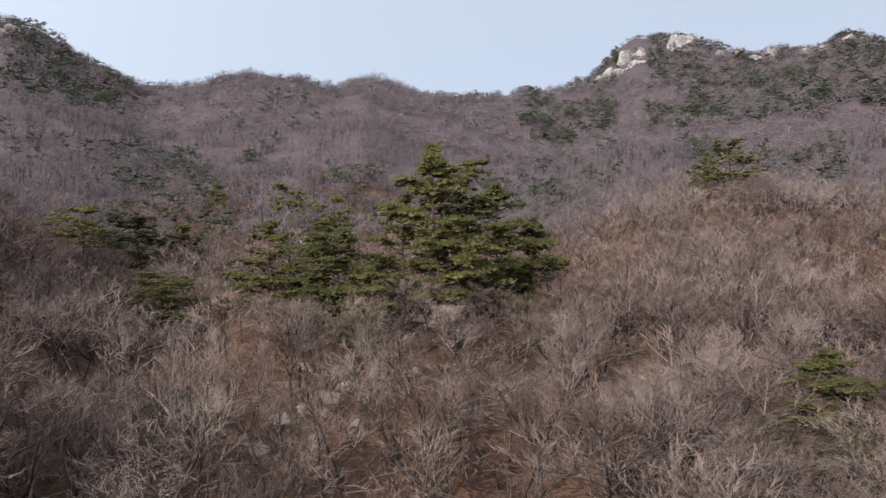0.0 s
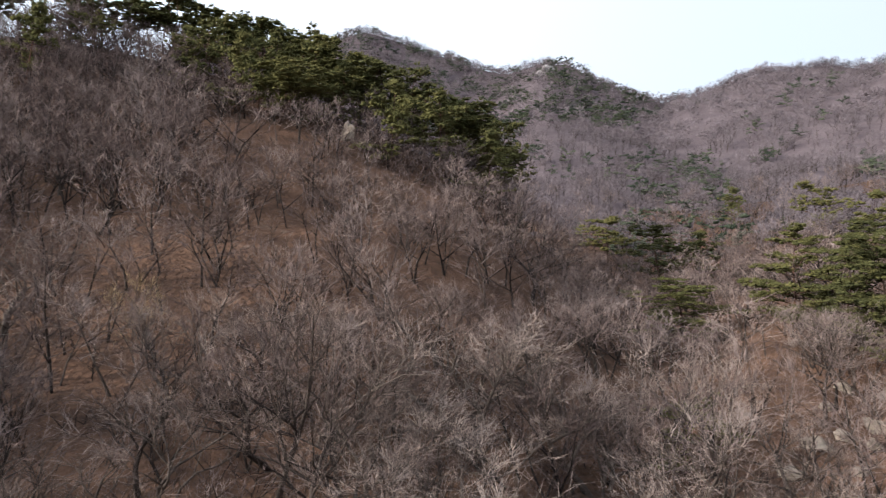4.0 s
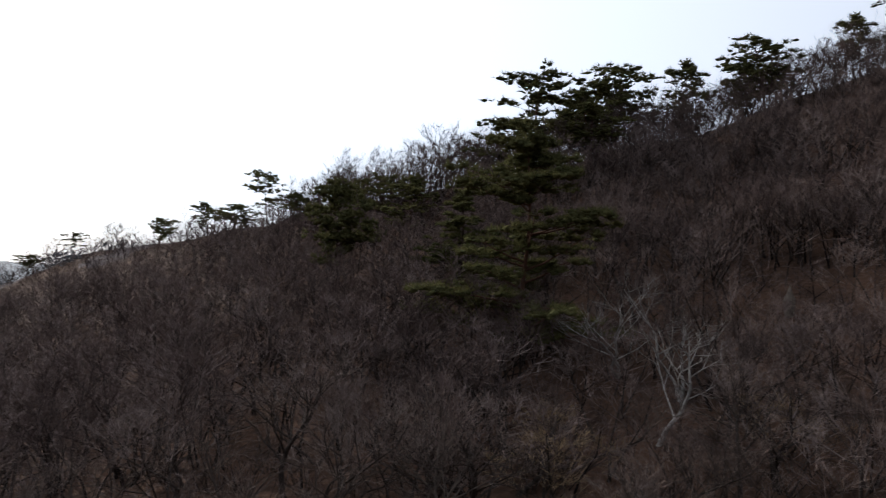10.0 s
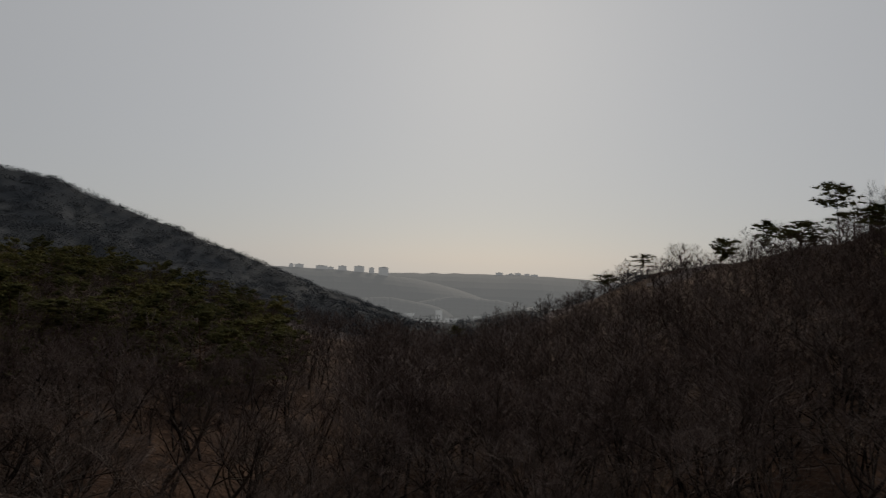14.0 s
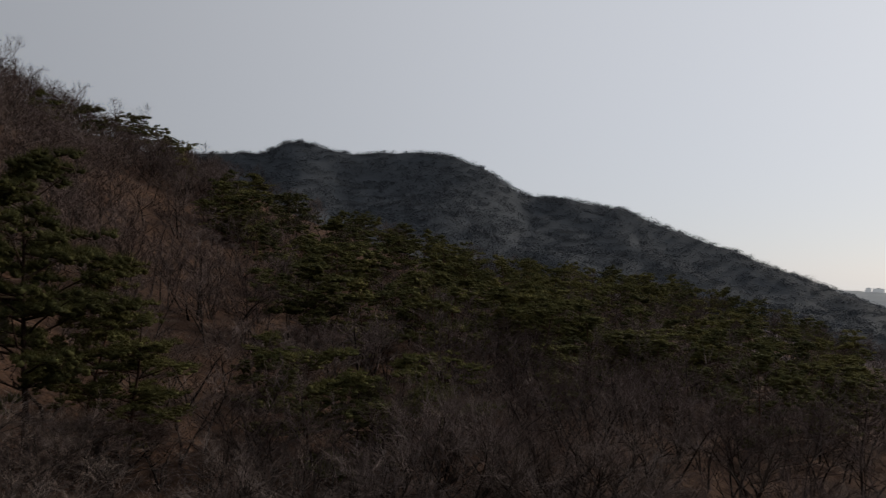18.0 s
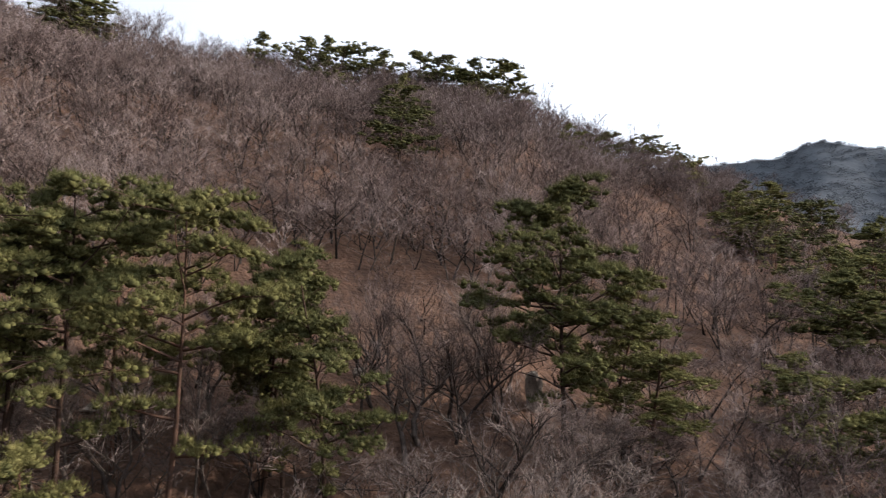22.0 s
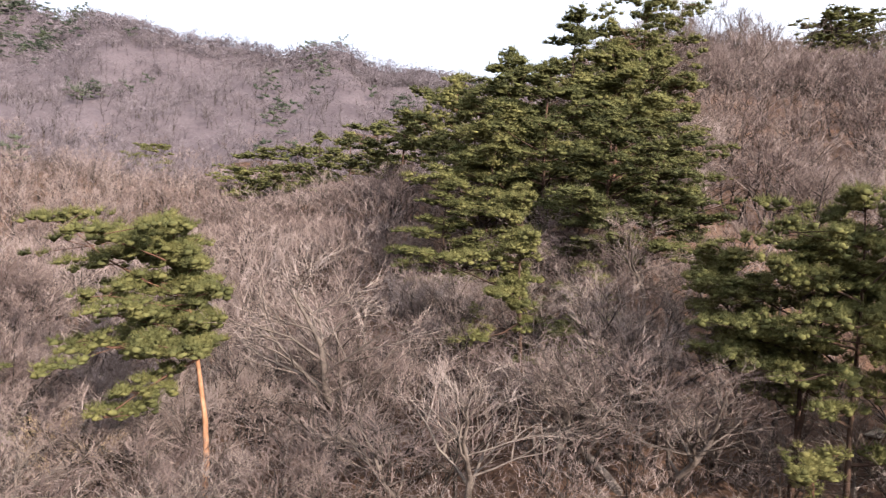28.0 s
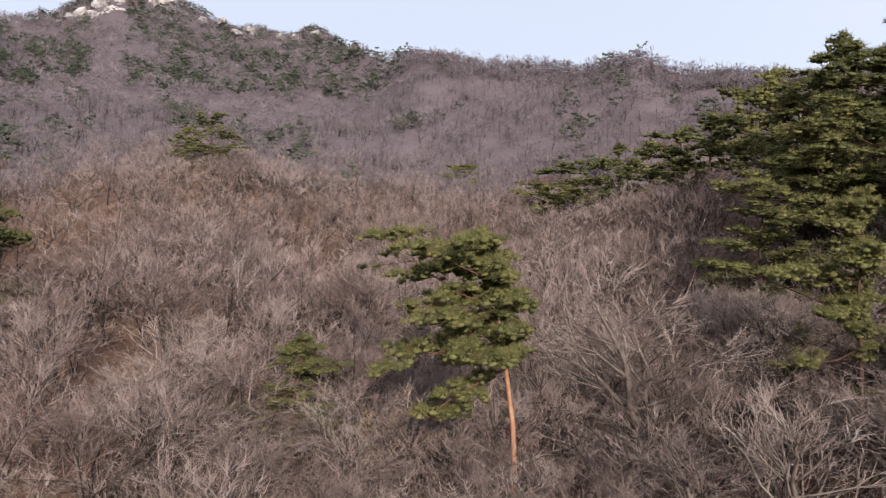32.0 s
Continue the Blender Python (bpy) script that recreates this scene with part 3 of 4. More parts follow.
# ---- pines one by one: bearing, distance, height, crown width ----
KNOLL_PINES = [(0.3, 68, 17, 11), (-4.4, 71, 14.5, 9.5), (-1.8, 75, 15.5, 9), (-7, 73, 11.5, 7.5), (3, 71, 12, 8), (8.2, 64, 10.5, 8), (6, 60, 8, 6), (13.8, 70, 10, 7.5), (21.5, 82, 7.5, 10), (10.6, 68, 10, 6.5), (23.3, 150, 9, 12), (20.4, 155, 8, 9),
               (8.9, 187, 9, 9), (12.4, 212, 11, 10), (18.1, 235, 10, 8), (27.2, 179, 9, 12)]
GULLY_PINES = [(-28.3, 46, 7, 6.7), (-22.5, 163, 8, 9), (-20.5, 160, 7, 8), (-50.1, 141, 9, 12), (-42, 248, 9, 14), (-61.2, 108, 9, 12),
               (-57, 135, 9, 11), (-52.3, 130, 8, 9), (-54.6, 128, 9, 9), (-59, 115, 9, 10), (-63.5, 100, 10, 9), (-65.2, 90, 11, 9), (-48.5, 140, 7, 8)]
EAST_PINES = [(-72.1, 58, 15.5, 12), (-67.3, 56, 13.5, 9.5), (-77.5, 62, 15.5, 12), (-74.7, 70, 17.5, 12), (-79.8, 74, 17, 11), (-69.8, 66, 16, 11), (-64.3, 54, 10, 8), (-66.3, 72, 14, 9), (-81.8, 66, 9, 8),
              (-76.6, 51, 12.5, 10), (-80.6, 50, 11, 8.5), (-119, 115, 8, 10),
              (-93.9, 143, 12, 16), (-107.6, 150, 10, 9), (-115.1, 148, 10, 10), (-119, 130, 9, 6), (-127.1, 150, 12, 15), (-123.1, 150, 10, 9), (-141.2, 205, 9, 12),
              (-154.3, 127, 10, 12), (-159.7, 147, 9, 9), (-147.5, 164, 9, 11), (-152.8, 75, 9, 10), (-171.2, 168, 9, 11), (-165, 150, 9, 10), (-93.5, 138, 11, 12), (-95.2, 146, 9, 9),
              (-111, 152, 11, 11), (-112.8, 156, 11, 9), (-113.6, 146, 10, 10), (-117.4, 150, 10, 10), (-120.2, 149, 11, 10), (-121.8, 146, 10, 9), (-124.8, 148, 12, 11), (-126.2, 144, 10, 10), (-118.6, 98, 8, 9), (-132.6, 150, 8, 8), (-135.5, 166, 9, 9), (-138.5, 180, 9, 10)]
SHADE_PINES = [(102.6, 113, 16.5, 12), (99.8, 117, 13.5, 9), (97.2, 118, 13.5, 9), (95.6, 122, 14.3, 11), (90.6, 128, 14.6, 9), (86.9, 127, 10.5, 9), (85.4, 130, 12, 12), (79.3, 134, 11.5, 7), (75.8, 136, 11.5, 10), (73.6, 138, 11, 8), (71.6, 112, 14, 6.5),
               (69.2, 138, 12, 9), (66.9, 138, 13, 11), (64.4, 140, 12, 10), (61.9, 138, 13.5, 12), (59.4, 140, 12, 10), (57, 136, 12.5, 11), (54.8, 131, 13, 12), (52.4, 128, 12.5, 11), (50, 125, 13, 11), (47.6, 121, 13, 12), (45.2, 118, 13, 12), (43, 121, 12.5, 11), (40.6, 122, 12, 11),
               (38.6, 126, 12, 12), (36.6, 128, 12.5, 13), (54, 106, 10, 11), (104.8, 110, 11, 10), (101, 106, 12, 9), (98.2, 110, 11, 9), (67.6, 128, 8, 7), (112.5, 104, 11, 10),
               (118.5, 83, 15, 7.5), (124, 168, 13, 8.5), (128.4, 180, 9, 8), (132, 205, 9, 7), (137.5, 262, 8, 8), (121, 140, 8, 9), (126.5, 172, 8, 9), (114.6, 118, 9, 9), (152, 255, 7, 8), (140, 250, 6, 8)]
SHADE_GIANT = [(103.4, 59, 20, 14.5), (108.5, 74, 12, 9)]


def pine_places(rows, seed, wide, tall):
    rng = np.random.default_rng(seed)
    return [(*spot(b, r), rng.uniform(0, 6.28), w / wide, h / tall, *lean) for b, r, h, w, *lean in rows]


layered = [pine_proto(11 + i, 13, 10, (0.12, 0.18, 0.24)[i], (36, 33, 31)[i], ("cone", "cone", "dome")[i], clumps=12, tufts=6, blades=4, size=0.32, slim=0.06, plump=0.95, lumps=0.9) for i in range(3)]
umbrella = [pine_proto(20 + i, 13, 9, (0.5, 0.54, 0.28)[i], (22, 18, 24)[i], ("dome", "dome", "cone")[i], stems=1 + i % 2, clumps=12, tufts=9, blades=5, size=0.26, slim=0.045, plump=0.95, lumps=0.85) for i in range(3)]
slope = [pine_proto(31 + i, 12, 10, (0.25, 0.2, 0.38)[i], (18, 20, 17)[i], ("dome", "cone", "dome")[i], clumps=4.5, tufts=4, blades=2, size=0.5, fine=False, slim=0.12, plump=1.5, lumps=1.5) for i in range(3)]
crested = [pine_proto(35 + i, 13, 9, (0.44, 0.38, 0.5)[i], (20, 22, 16)[i], ("dome", "cone", "dome")[i], clumps=4.5, tufts=4, blades=2, size=0.5, fine=False, slim=0.11, plump=1.9, lumps=1.5, stems=(1, 1, 2)[i]) for i in range(3)]
grove("pine_tree", layered, pine_places(KNOLL_PINES[:10], 1, 10, 13), "green layered pine on a rocky knoll among bare trees", "pines on the knoll")
grove("pine_tree", slope, pine_places([(b, r, h * 1.35, w * 1.1) for b, r, h, w in KNOLL_PINES[10:] + GULLY_PINES[1:]], 2, 10, 12), "small green pine on a slope of bare woods", "pines on the far slopes")
grove("pine_tree", layered, pine_places(GULLY_PINES[:1] + EAST_PINES[:11], 3, 10, 13), "tall green pine with layered boughs on a leafy slope", "pines on the sunny slope")
grove("pine_tree", slope, pine_places(EAST_PINES[11:], 4, 10, 12), "dark green pine on the ridge of a brown hillside", "pines on the ridge")
grove("pine_tree", layered, pine_places(SHADE_GIANT, 25, 10, 13), "tall dark green pine with layered boughs on a shaded slope", "pines on the shaded ridge")
grove("pine_tree", crested, pine_places(SHADE_PINES, 5, 9, 13), "dark shaded pine with a flat crown on the ridge", "pines on the shaded ridge")
rv = np.random.default_rng(17)
vb, vr = rv.uniform(-194, -138, 620), 62 + 185 * rv.random(620) ** 0.8
band = value_noise((vb - vr * 0.25) / 7.0 + 31, vr / 60) + 0.25 * np.clip((-vb - 150) / 30, -1, 1)
valley_pines = [(*spot(b, r), rv.uniform(0, 6), rv.uniform(0.6, 1.0), rv.uniform(0.55, 0.85)) for b, r, g in zip(vb, vr, band) if g > 0.0 and (r > 100 or b < -146)][:270]
valley_pines += [(*spot(b, r), rv.uniform(0, 6), w / 10, h / 12) for b, r, h, w in ((-153, 48, 7.5, 7), (-157, 46, 7, 7), (-160.5, 50, 7.5, 6.5), (-164, 53, 6.5, 6), (-149.5, 54, 6, 6), (-168.5, 80, 10, 9), (-171.5, 78, 9, 9), (-174.5, 84, 10, 9), (-152.3, 76, 10, 9.5), (-166, 92, 9, 9))]
grove("pine_tree", slope, [p for p in valley_pines[-10:]], "olive green pine among bare woods on a valley slope", "pines on the valley slope")


rb = np.random.default_rng(19)
BELT_PINES = [(float(b), float(118 + 6 * math.sin(b / 4) + rb.uniform(-14, 12)), float(rb.uniform(10.5, 13.5)), float(rb.uniform(6.5, 11))) for b in np.linspace(35.5, 61, 20)]
grove("pine_tree", slope, pine_places(BELT_PINES, 18, 10, 12), "dark green pine in a dense belt along a spur", "pine belt on the spur")
CLEARING_PINES = [(-93.6, 32, 15, 7.2), (-90.2, 34, 12.5, 7), (-110.2, 36, 13, 5.5), (-101.4, 32, 15.3, 7.4), (-87.6, 36, 11, 6), (-113.5, 34, 13, 6.5), (-97.4, 38, 13, 6), (-108.5, 37, 12.5, 6), (-139.5, 41, 9, 6.5)]
dark = [pine_proto(45, 13, 9, 0.34, 34, "dome", clumps=12, tufts=9, blades=5, size=0.26, slim=0.045, plump=1.1, lumps=0.9)]
DARK_PINES = [(-132.8, 39, 16.3, 8.5), (-136.4, 43, 10.5, 5.5)]
grove("pine_tree", dark, pine_places(DARK_PINES, 26, 9, 13), "dark green pine with a full ragged crown on a brown slope", "pines at the clearing")
grove("pine_tree", umbrella, pine_places(CLEARING_PINES, 6, 9, 13), "green red-barked pine with a high spreading crown over leaf litter", "pines at the clearing")
HERO_PINES = [(-45.5, 36, 15.4, 10, 9), (-70.2, 37, 13, 7.5, 5)]
orange = [pine_proto(41, 13, 9, 0.55, 42, "dome", bark=ORANGE_BARK, toward=0.0, clumps=14, tufts=9, blades=5, size=0.26, slim=0.045, plump=0.95, lumps=0.85), pine_proto(42, 13, 9, 0.4, 20, "cone", toward=0.0, clumps=14, tufts=9, blades=5, size=0.26, slim=0.045, plump=0.95, lumps=0.85)]
hero_places = [(*spot(b, r), radians(180 + b), w / 10, h / 13, lean) for b, r, h, w, lean in HERO_PINES]
grove("pine_tree", orange, hero_places, "leaning green pine with a bare orange trunk", "pines at the clearing")
SAPLINGS = [(22, 48, 4, 4), (19.5, 50, 3.5, 4), (-73.5, 39, 4, 4.5), (-71.5, 43, 3.5, 4), (-75.5, 46, 4, 4), (-66.5, 45, 3.5, 4), (-30.5, 44, 3, 3.5), (47.5, 118, 5, 5), (52, 112, 4, 5), (50, 116, 5, 6), (-91.5, 30, 4.5, 4)]
young = [pine_proto(51, 4, 4, 0.1, 12, "dome", clumps=14, tufts=8, blades=4, size=0.24, slim=0.055, plump=1.2, lumps=0.8), pine_proto(52, 4, 4, 0.12, 11, "cone", clumps=14, tufts=8, blades=4, size=0.24, slim=0.055, plump=1.2, lumps=0.8)]
grove("young_pine", young, pine_places(SAPLINGS, 8, 4, 4), "small yellow-green young pine in dry brush", "young pines")
ROCK_GAPS = [(48.4, 105, 7, 7), (83.5, 66, 6, 4), (-130.2, 44.5, 2.5, 3), (0.5, 64, 4, 6)]
ALL_PINES = np.array([p[:4] for p in ROCK_GAPS + BELT_PINES + KNOLL_PINES + GULLY_PINES + EAST_PINES + SHADE_PINES + SHADE_GIANT + CLEARING_PINES + DARK_PINES + HERO_PINES])


def room_under_pines(b, r):
    """How tall a plant may grow without crowding in front of a pine's crown."""
    room = np.full(len(b), 99.0)
    here = rise(b, r)
    for pb, pr, ph, pw in ALL_PINES:
        foot = float(rise(pb, pr)) / pr
        near = (r < pr + 1) & (r > (0.3 if pr < 90 else 0.86) * pr) & (np.abs(b - pb) < np.degrees(pw * 0.5 / pr))
        room = np.where(near, np.minimum(room, (foot + 0.34 * ph / pr) * r - here), room)
    return room


VALLEY_NEEDLES = leafy(material("valley_pine_needles", [(0.050, 0.053, 0.026), (0.088, 0.088, 0.036), (0.132, 0.124, 0.048), (0.175, 0.155, 0.060)], scale=0.9, bump=0, vary="tint", amount=0.3))
massed = []
for i in range(5):
    wood, nd = pine_meshes(431 + i, 12, 10, 0.22, 11, ("dome", "cone", "dome", "cone", "flat")[i], clumps=3.4, tufts=3, blades=2, size=0.55, fine=False, slim=0.13, plump=1.4, lumps=1.8)
    v, f = joined(wood)
    massed.append((*joined([(v, f), nd]), len(f)))
scattered("valley_pines", massed, valley_pines[:-10], [VALLEY_NEEDLES, RED_BARK], "dense olive green pines covering a valley slope", "woods")

# ---- rocks ----
def boulder_mesh(name, seed, mat, detail=3, rough=0.6, facets=13):
    """A weathered block: a ball cut by planes and roughened."""
    rng = np.random.default_rng(seed)
    bm = bmesh.new()
    bmesh.ops.create_icosphere(bm, subdivisions=detail, radius=1)
    cuts = rng.normal(size=(facets, 3))
    cuts /= np.linalg.norm(cuts, axis=1, keepdims=True)
    depth = rng.uniform(0.4, 0.8, facets)
    for v in bm.verts:
        p = np.array(v.co)
        for c, q in zip(cuts, depth):
            over = p.dot(c) - q
            if over > 0:
                p = p - c * over * 0.9
        k = 1 + rough * 0.5 * noise.noise(Vector(p * 2.3) + Vector((seed, 0, 0))) + rough * 0.25 * noise.noise(Vector(p * 6) + Vector((0, seed, 0)))
        if detail > 4:  # weathered joints run down the face
            k -= 0.07 * abs(noise.noise(Vector((p[0] * 7, p[1] * 7, p[2] * 1.6 + seed))))
        v.co = p * k
    me = bpy.data.meshes.new(name)
    bm.to_mesh(me)
    bm.free()
    me.materials.append(mat)
    return me


stone_meshes = [boulder_mesh("boulder", 60 + i, GRANITE) for i in range(4)]
cliff_meshes = [boulder_mesh("cliff", 80 + i, PEAK, 5, 0.45, 12) for i in range(3)]


def rock(name, me, b, r, size, turn, label, sink=0.3, category="rock", group="", top=None):
    x, y, z = spot(b, r)
    ob = new(name, me)
    ob.matrix_basis = Matrix.LocRotScale((x, y, (z + size[2] * (1 - 2 * sink)) if top is None else top - size[2]), Euler((0, 0, turn)), size)
    return tagged(ob, label, category, group)


BOULDERS = [(48.4, 105, 1.4, 2.2), (83.5, 66, 0.6, 1.9), (-130.2, 44.5, 0.85, 1.9), (0.5, 64, 1.5, 0.8), (-2.5, 66, 1.6, 0.7), (3, 61, 1.0, 0.7), (-1, 60, 0.8, 0.5),
            (11, 58, 0.8, 0.6), (9, 50, 0.7, 0.5), (-32, 62, 0.6, 0.4), (-34, 66, 0.6, 0.4), (-120, 44, 0.5, 0.3), (12.6, 49, 1.1, 0.6), (10.9, 51, 0.8, 0.5), (8.9, 52.5, 1.3, 0.6), (7.4, 54, 0.9, 0.5), (5.2, 55, 1.1, 0.7), (13.9, 46, 1.0, 0.5), (9.9, 47, 0.6, 0.35), (4.1, 59, 1.2, 0.7), (6.6, 48, 0.7, 0.35), (1.9, 54, 0.8, 0.5), (-0.4, 67, 2.2, 1.2), (1.6, 66, 1.5, 0.9), (-2.0, 65, 1.3, 0.8), (-5.3, 52, 0.9, 0.5), (11.8, 54, 0.7, 0.4), (7.9, 57, 1.4, 0.7), (-96, 43, 0.6, 0.4), (-107.5, 45, 0.7, 0.4), (-116, 47, 0.6, 0.4), (-98, 46, 0.6, 0.35), (-104, 42, 0.5, 0.3)]
for n, (b, r, w, h) in enumerate(BOULDERS):
    rock("boulder", stone_meshes[n % 4], b, r, (w, w * 0.8, h), n * 1.3, "pale weathered granite boulder among leaf litter", 0.3 if h < 1.5 else 0.2, group="boulders on the slopes")
CLIFFS = [(-15.3, 1110, 26, 74, 19.0), (-14.6, 1090, 24, 56, 18.0), (-15.9, 1085, 22, 52, 18.0), (-14.0, 1050, 20, 34, 17.2), (-15.2, 1040, 26, 40, 17.4), (-16.3, 1030, 16, 26, 16.9), (-13.4, 1040, 12, 20, 16.5), (-18.4, 1130, 17, 22, 18.8), (-19.0, 1110, 20, 24, 19.0), (-18.3, 1120, 14, 18, 18.8), (-13.1, 1040, 10, 12, 16.7), (-12.4, 1020, 7, 8, 16.2), (-25.2, 1050, 12, 9, 17.2), (-27.5, 1020, 11, 8, 16.9), (-30.2, 980, 12, 9, 17.5), (-26.3, 880, 10, 11, 15.2), (-22.9, 1090, 12, 8, 17.5), (32.3, 700, 9, 9, 16.7), (31.5, 695, 7, 8, 16.1), (32.9, 705, 6, 6, 16.2), (31.9, 690, 6, 7, 15.0), (32.6, 690, 5, 6, 14.6),
          (-21.6, 1090, 13, 10, 17.3), (-24.0, 1060, 12, 9, 16.9), (-25.7, 1040, 9, 8, 16.6), (-28.6, 1010, 12, 12, 17.1), (-29.4, 1000, 8, 9, 16.8), (-31.0, 930, 10, 9, 16.9), (-24.2, 960, 7, 7, 14.9), (-25.4, 940, 6, 6, 14.6), (-11.7, 1080, 8, 7, 15.6), (-12.9, 1060, 8, 8, 15.8)]
for n, (b, r, w, h, up) in enumerate(CLIFFS):
    rock("granite_cliff", cliff_meshes[n % 3], b, r, (w, w * 0.8, h), n * 0.9, "bare pale granite crag on the mountain ridge", category="cliff", group="crags on the ridge", top=r * math.tan(radians(up)) + EYE)

# ---- bare trees ----
bare_near = [bare_proto(100 + i, 11, (1, 2, 3, 2, 1, 2)[i], (13, 8, 6, 8, 12, 7)[i], 5, 10, joints=(7, 5, 3), girth=1.25, thin=1.15) for i in range(6)]
bare_back = [bare_proto(130 + i, 11, (2, 1, 2, 3)[i], (7, 12, 8, 5)[i], 5, 8, thin=1.4, joints=(6, 4, 2)) for i in range(4)]
LABEL = "leafless grey-brown tree with fine ascending twigs"
grove("bare_tree", bare_near, sown(172, 26, 46, (0.75, 1.15), (0.5, 0.85), 1, power=1.5, over=10.5), LABEL, "bare trees near the camera")
grove("bare_tree", bare_near, sown(44, 25, 50, (0.8, 1.2), (0.45, 0.75), 61, (-80, -18), power=1.5, over=10.5), LABEL, "bare trees near the camera")
grove("bare_tree", bare_back, sown(14, 8, 25, (0.7, 1.0), (0.4, 0.6), 9), LABEL, "bare trees near the camera")
LONE_BARE = [(53, 34, 12, 5.5, 1), (49.9, 39, 10, 8, -6), (72.2, 58, 10, 9, 0), (40.1, 42, 8, 8.5, 0), (33.2, 73, 9, 10, 0), (60.1, 42, 10, 4.5, 9), (28, 40, 11, 7.2, 0), (40.6, 48, 8, 9, 0), (19.5, 46, 10, 8, 0),
             (-13.6, 68, 8, 12, 0), (3.2, 57, 8, 5, 2), (5.1, 55, 8.5, 5, -3), (7.0, 56, 8, 5.5, 0), (8.8, 54, 8, 5, 4), (10.4, 57, 7.5, 5, 0), (1.3, 58, 7, 6, 0), (12.2, 52, 8, 6, -2), (6.2, 50, 7, 5, 3), (-5.5, 58, 6.5, 9, 0), (-8.5, 60, 7, 9, 0), (123.6, 70, 10, 10, 8), (-99.8, 40, 9, 6.5, 3), (-80.2, 45, 8, 7.5, 4), (-60.8, 48, 9, 10, 0), (-59, 40, 12, 11, 0), (-63.6, 44, 10.5, 9, 0), (-55.6, 42, 8.5, 8, 0),
             (-98.3, 33, 9.5, 5.5, 2), (-103.6, 34, 10, 3.5, 0), (-106.8, 33, 9.5, 3, -2), (-120, 38, 9, 6, 0), (-124, 40, 10, 6, 3), (-127.4, 42, 10, 5, 0), (-126, 47, 9, 6, -3), (-116.5, 41, 9, 4, 0), (-92, 36, 9, 4, 0), (-95.6, 35, 9, 3.5, 2)]
RIDGE_BARE = [(112, 118, 13, 10), (109, 120, 13, 11), (115.5, 125, 12, 10), (106, 114, 13, 9), (111, 113, 11, 9), (113.8, 117, 12, 13), (110.3, 121, 11.5, 11), (107.7, 125, 10.5, 10), (116.5, 140, 9, 8), (88, 126, 9, 8), (81, 130, 9, 8), (-98, 150, 11, 9), (-100.5, 150, 12, 9), (-96.5, 152, 11, 9),
              (-84, 122, 12, 9), (-86.5, 126, 13, 10), (-89, 130, 12, 9), (-82, 118, 12, 9), (-134, 160, 9, 8), (-137, 172, 9, 8)]
PALE_BARE = [(-23.9, 68, 7.5, 4), (-26.9, 100, 8, 5), (-28, 84, 6, 5), (-21, 95, 7, 4), (74.5, 48, 6, 5.5), (90.5, 52, 9, 9, -12), (92.3, 46, 8, 8, -14), (95.6, 56, 8, 9, 8)]
TAN_BARE = [(101.3, 37, 5.5, 8), (99.5, 41, 5, 6), (63.5, 50, 6, 5), (83, 44, 4.5, 6), (-36, 40, 5, 6)]
grove("bare_tree", bare_near, pine_places(LONE_BARE, 21, 6.5, 11), "leafless tree with dark forked stems and pale twigs", "bare trees near the camera")
RIDGE_BARE.append((134.5, 246, 9.5, 13))
grove("bare_tree", bare_back, pine_places(RIDGE_BARE, 22, 6.5, 10.5), "leafless tree standing against the sky on a ridge", "bare trees on the ridges")
pale = [bare_proto(150 + i, 9, 1 + i, 8 - 2 * i, 4, 7, trunk_mat=BIRCH, twig_mat=PALE_TWIG) for i in range(2)]
grove("birch_tree", pale, pine_places(PALE_BARE, 23, 5.5, 8.5), "slim leafless birch with whitish bark", "pale birches")
tan = [bare_proto(160 + i, 6, 3, 7, 5, 10, trunk_mat=BARK, twig_mat=TAN_TWIG, wide=1.3, base=0.15) for i in range(2)]
grove("bare_shrub", tan, pine_places(TAN_BARE, 24, 5.5, 5.5), "broad leafless shrub with tan twigs", "tan shrubs")


def dome_tree(seed, height, twigs, thin, limbs=6, wide=0.33, low=0.2, core=0.42, short=1.0):
    """A light leafless tree with a rounded crown: trunk and limbs taper to a point, twigs are slim blades fanning outwards."""
    rng = np.random.default_rng(seed)
    lean = aim((0, 0, 1), 6, rng)
    heart = lean * height * (0.64 if low > 0.1 else 0.55)
    segs, fine = [(0, 0, -0.5, *(lean * height * 0.9), 0.011 * height, 0)], []
    for k in range(limbs):
        o = lean * height * rng.uniform(0.18, 0.6)
        a = k * 2.4 + rng.uniform(-0.5, 0.5)
        tip = heart + np.array([math.cos(a) * wide, math.sin(a) * wide, rng.uniform(0.0, 0.32)]) * height * rng.uniform(0.75, 1.0)
        segs.append((*o, *tip, 0.006 * height, 0))
    foot = lean * height * 0.4
    for k in range(twigs):
        q = rng.normal(size=3)
        q *= rng.random() ** core / np.linalg.norm(q)
        p = heart + q * np.array([wide, wide, 0.36 if low > 0.1 else 0.45]) * height
        if p[2] < height * low:
            p[2] = height * rng.uniform(low, 0.6)
        d = (p - foot) / (np.linalg.norm(p - foot) + 1e-6) + rng.normal(size=3) * 0.5 + np.array([0, 0, 0.15])
        long = k % 5 == 0
        ln = height * short * rng.uniform(0.05, 0.11) * (2.0 if long else 1.0)
        fine.append((*(p - d * ln * 0.5), *(p + d * ln * 0.5), (0.026 if long else 0.017) * thin, 0))
    return (*joined([spikes(segs), blades(fine, seed)]), 3 * len(segs))


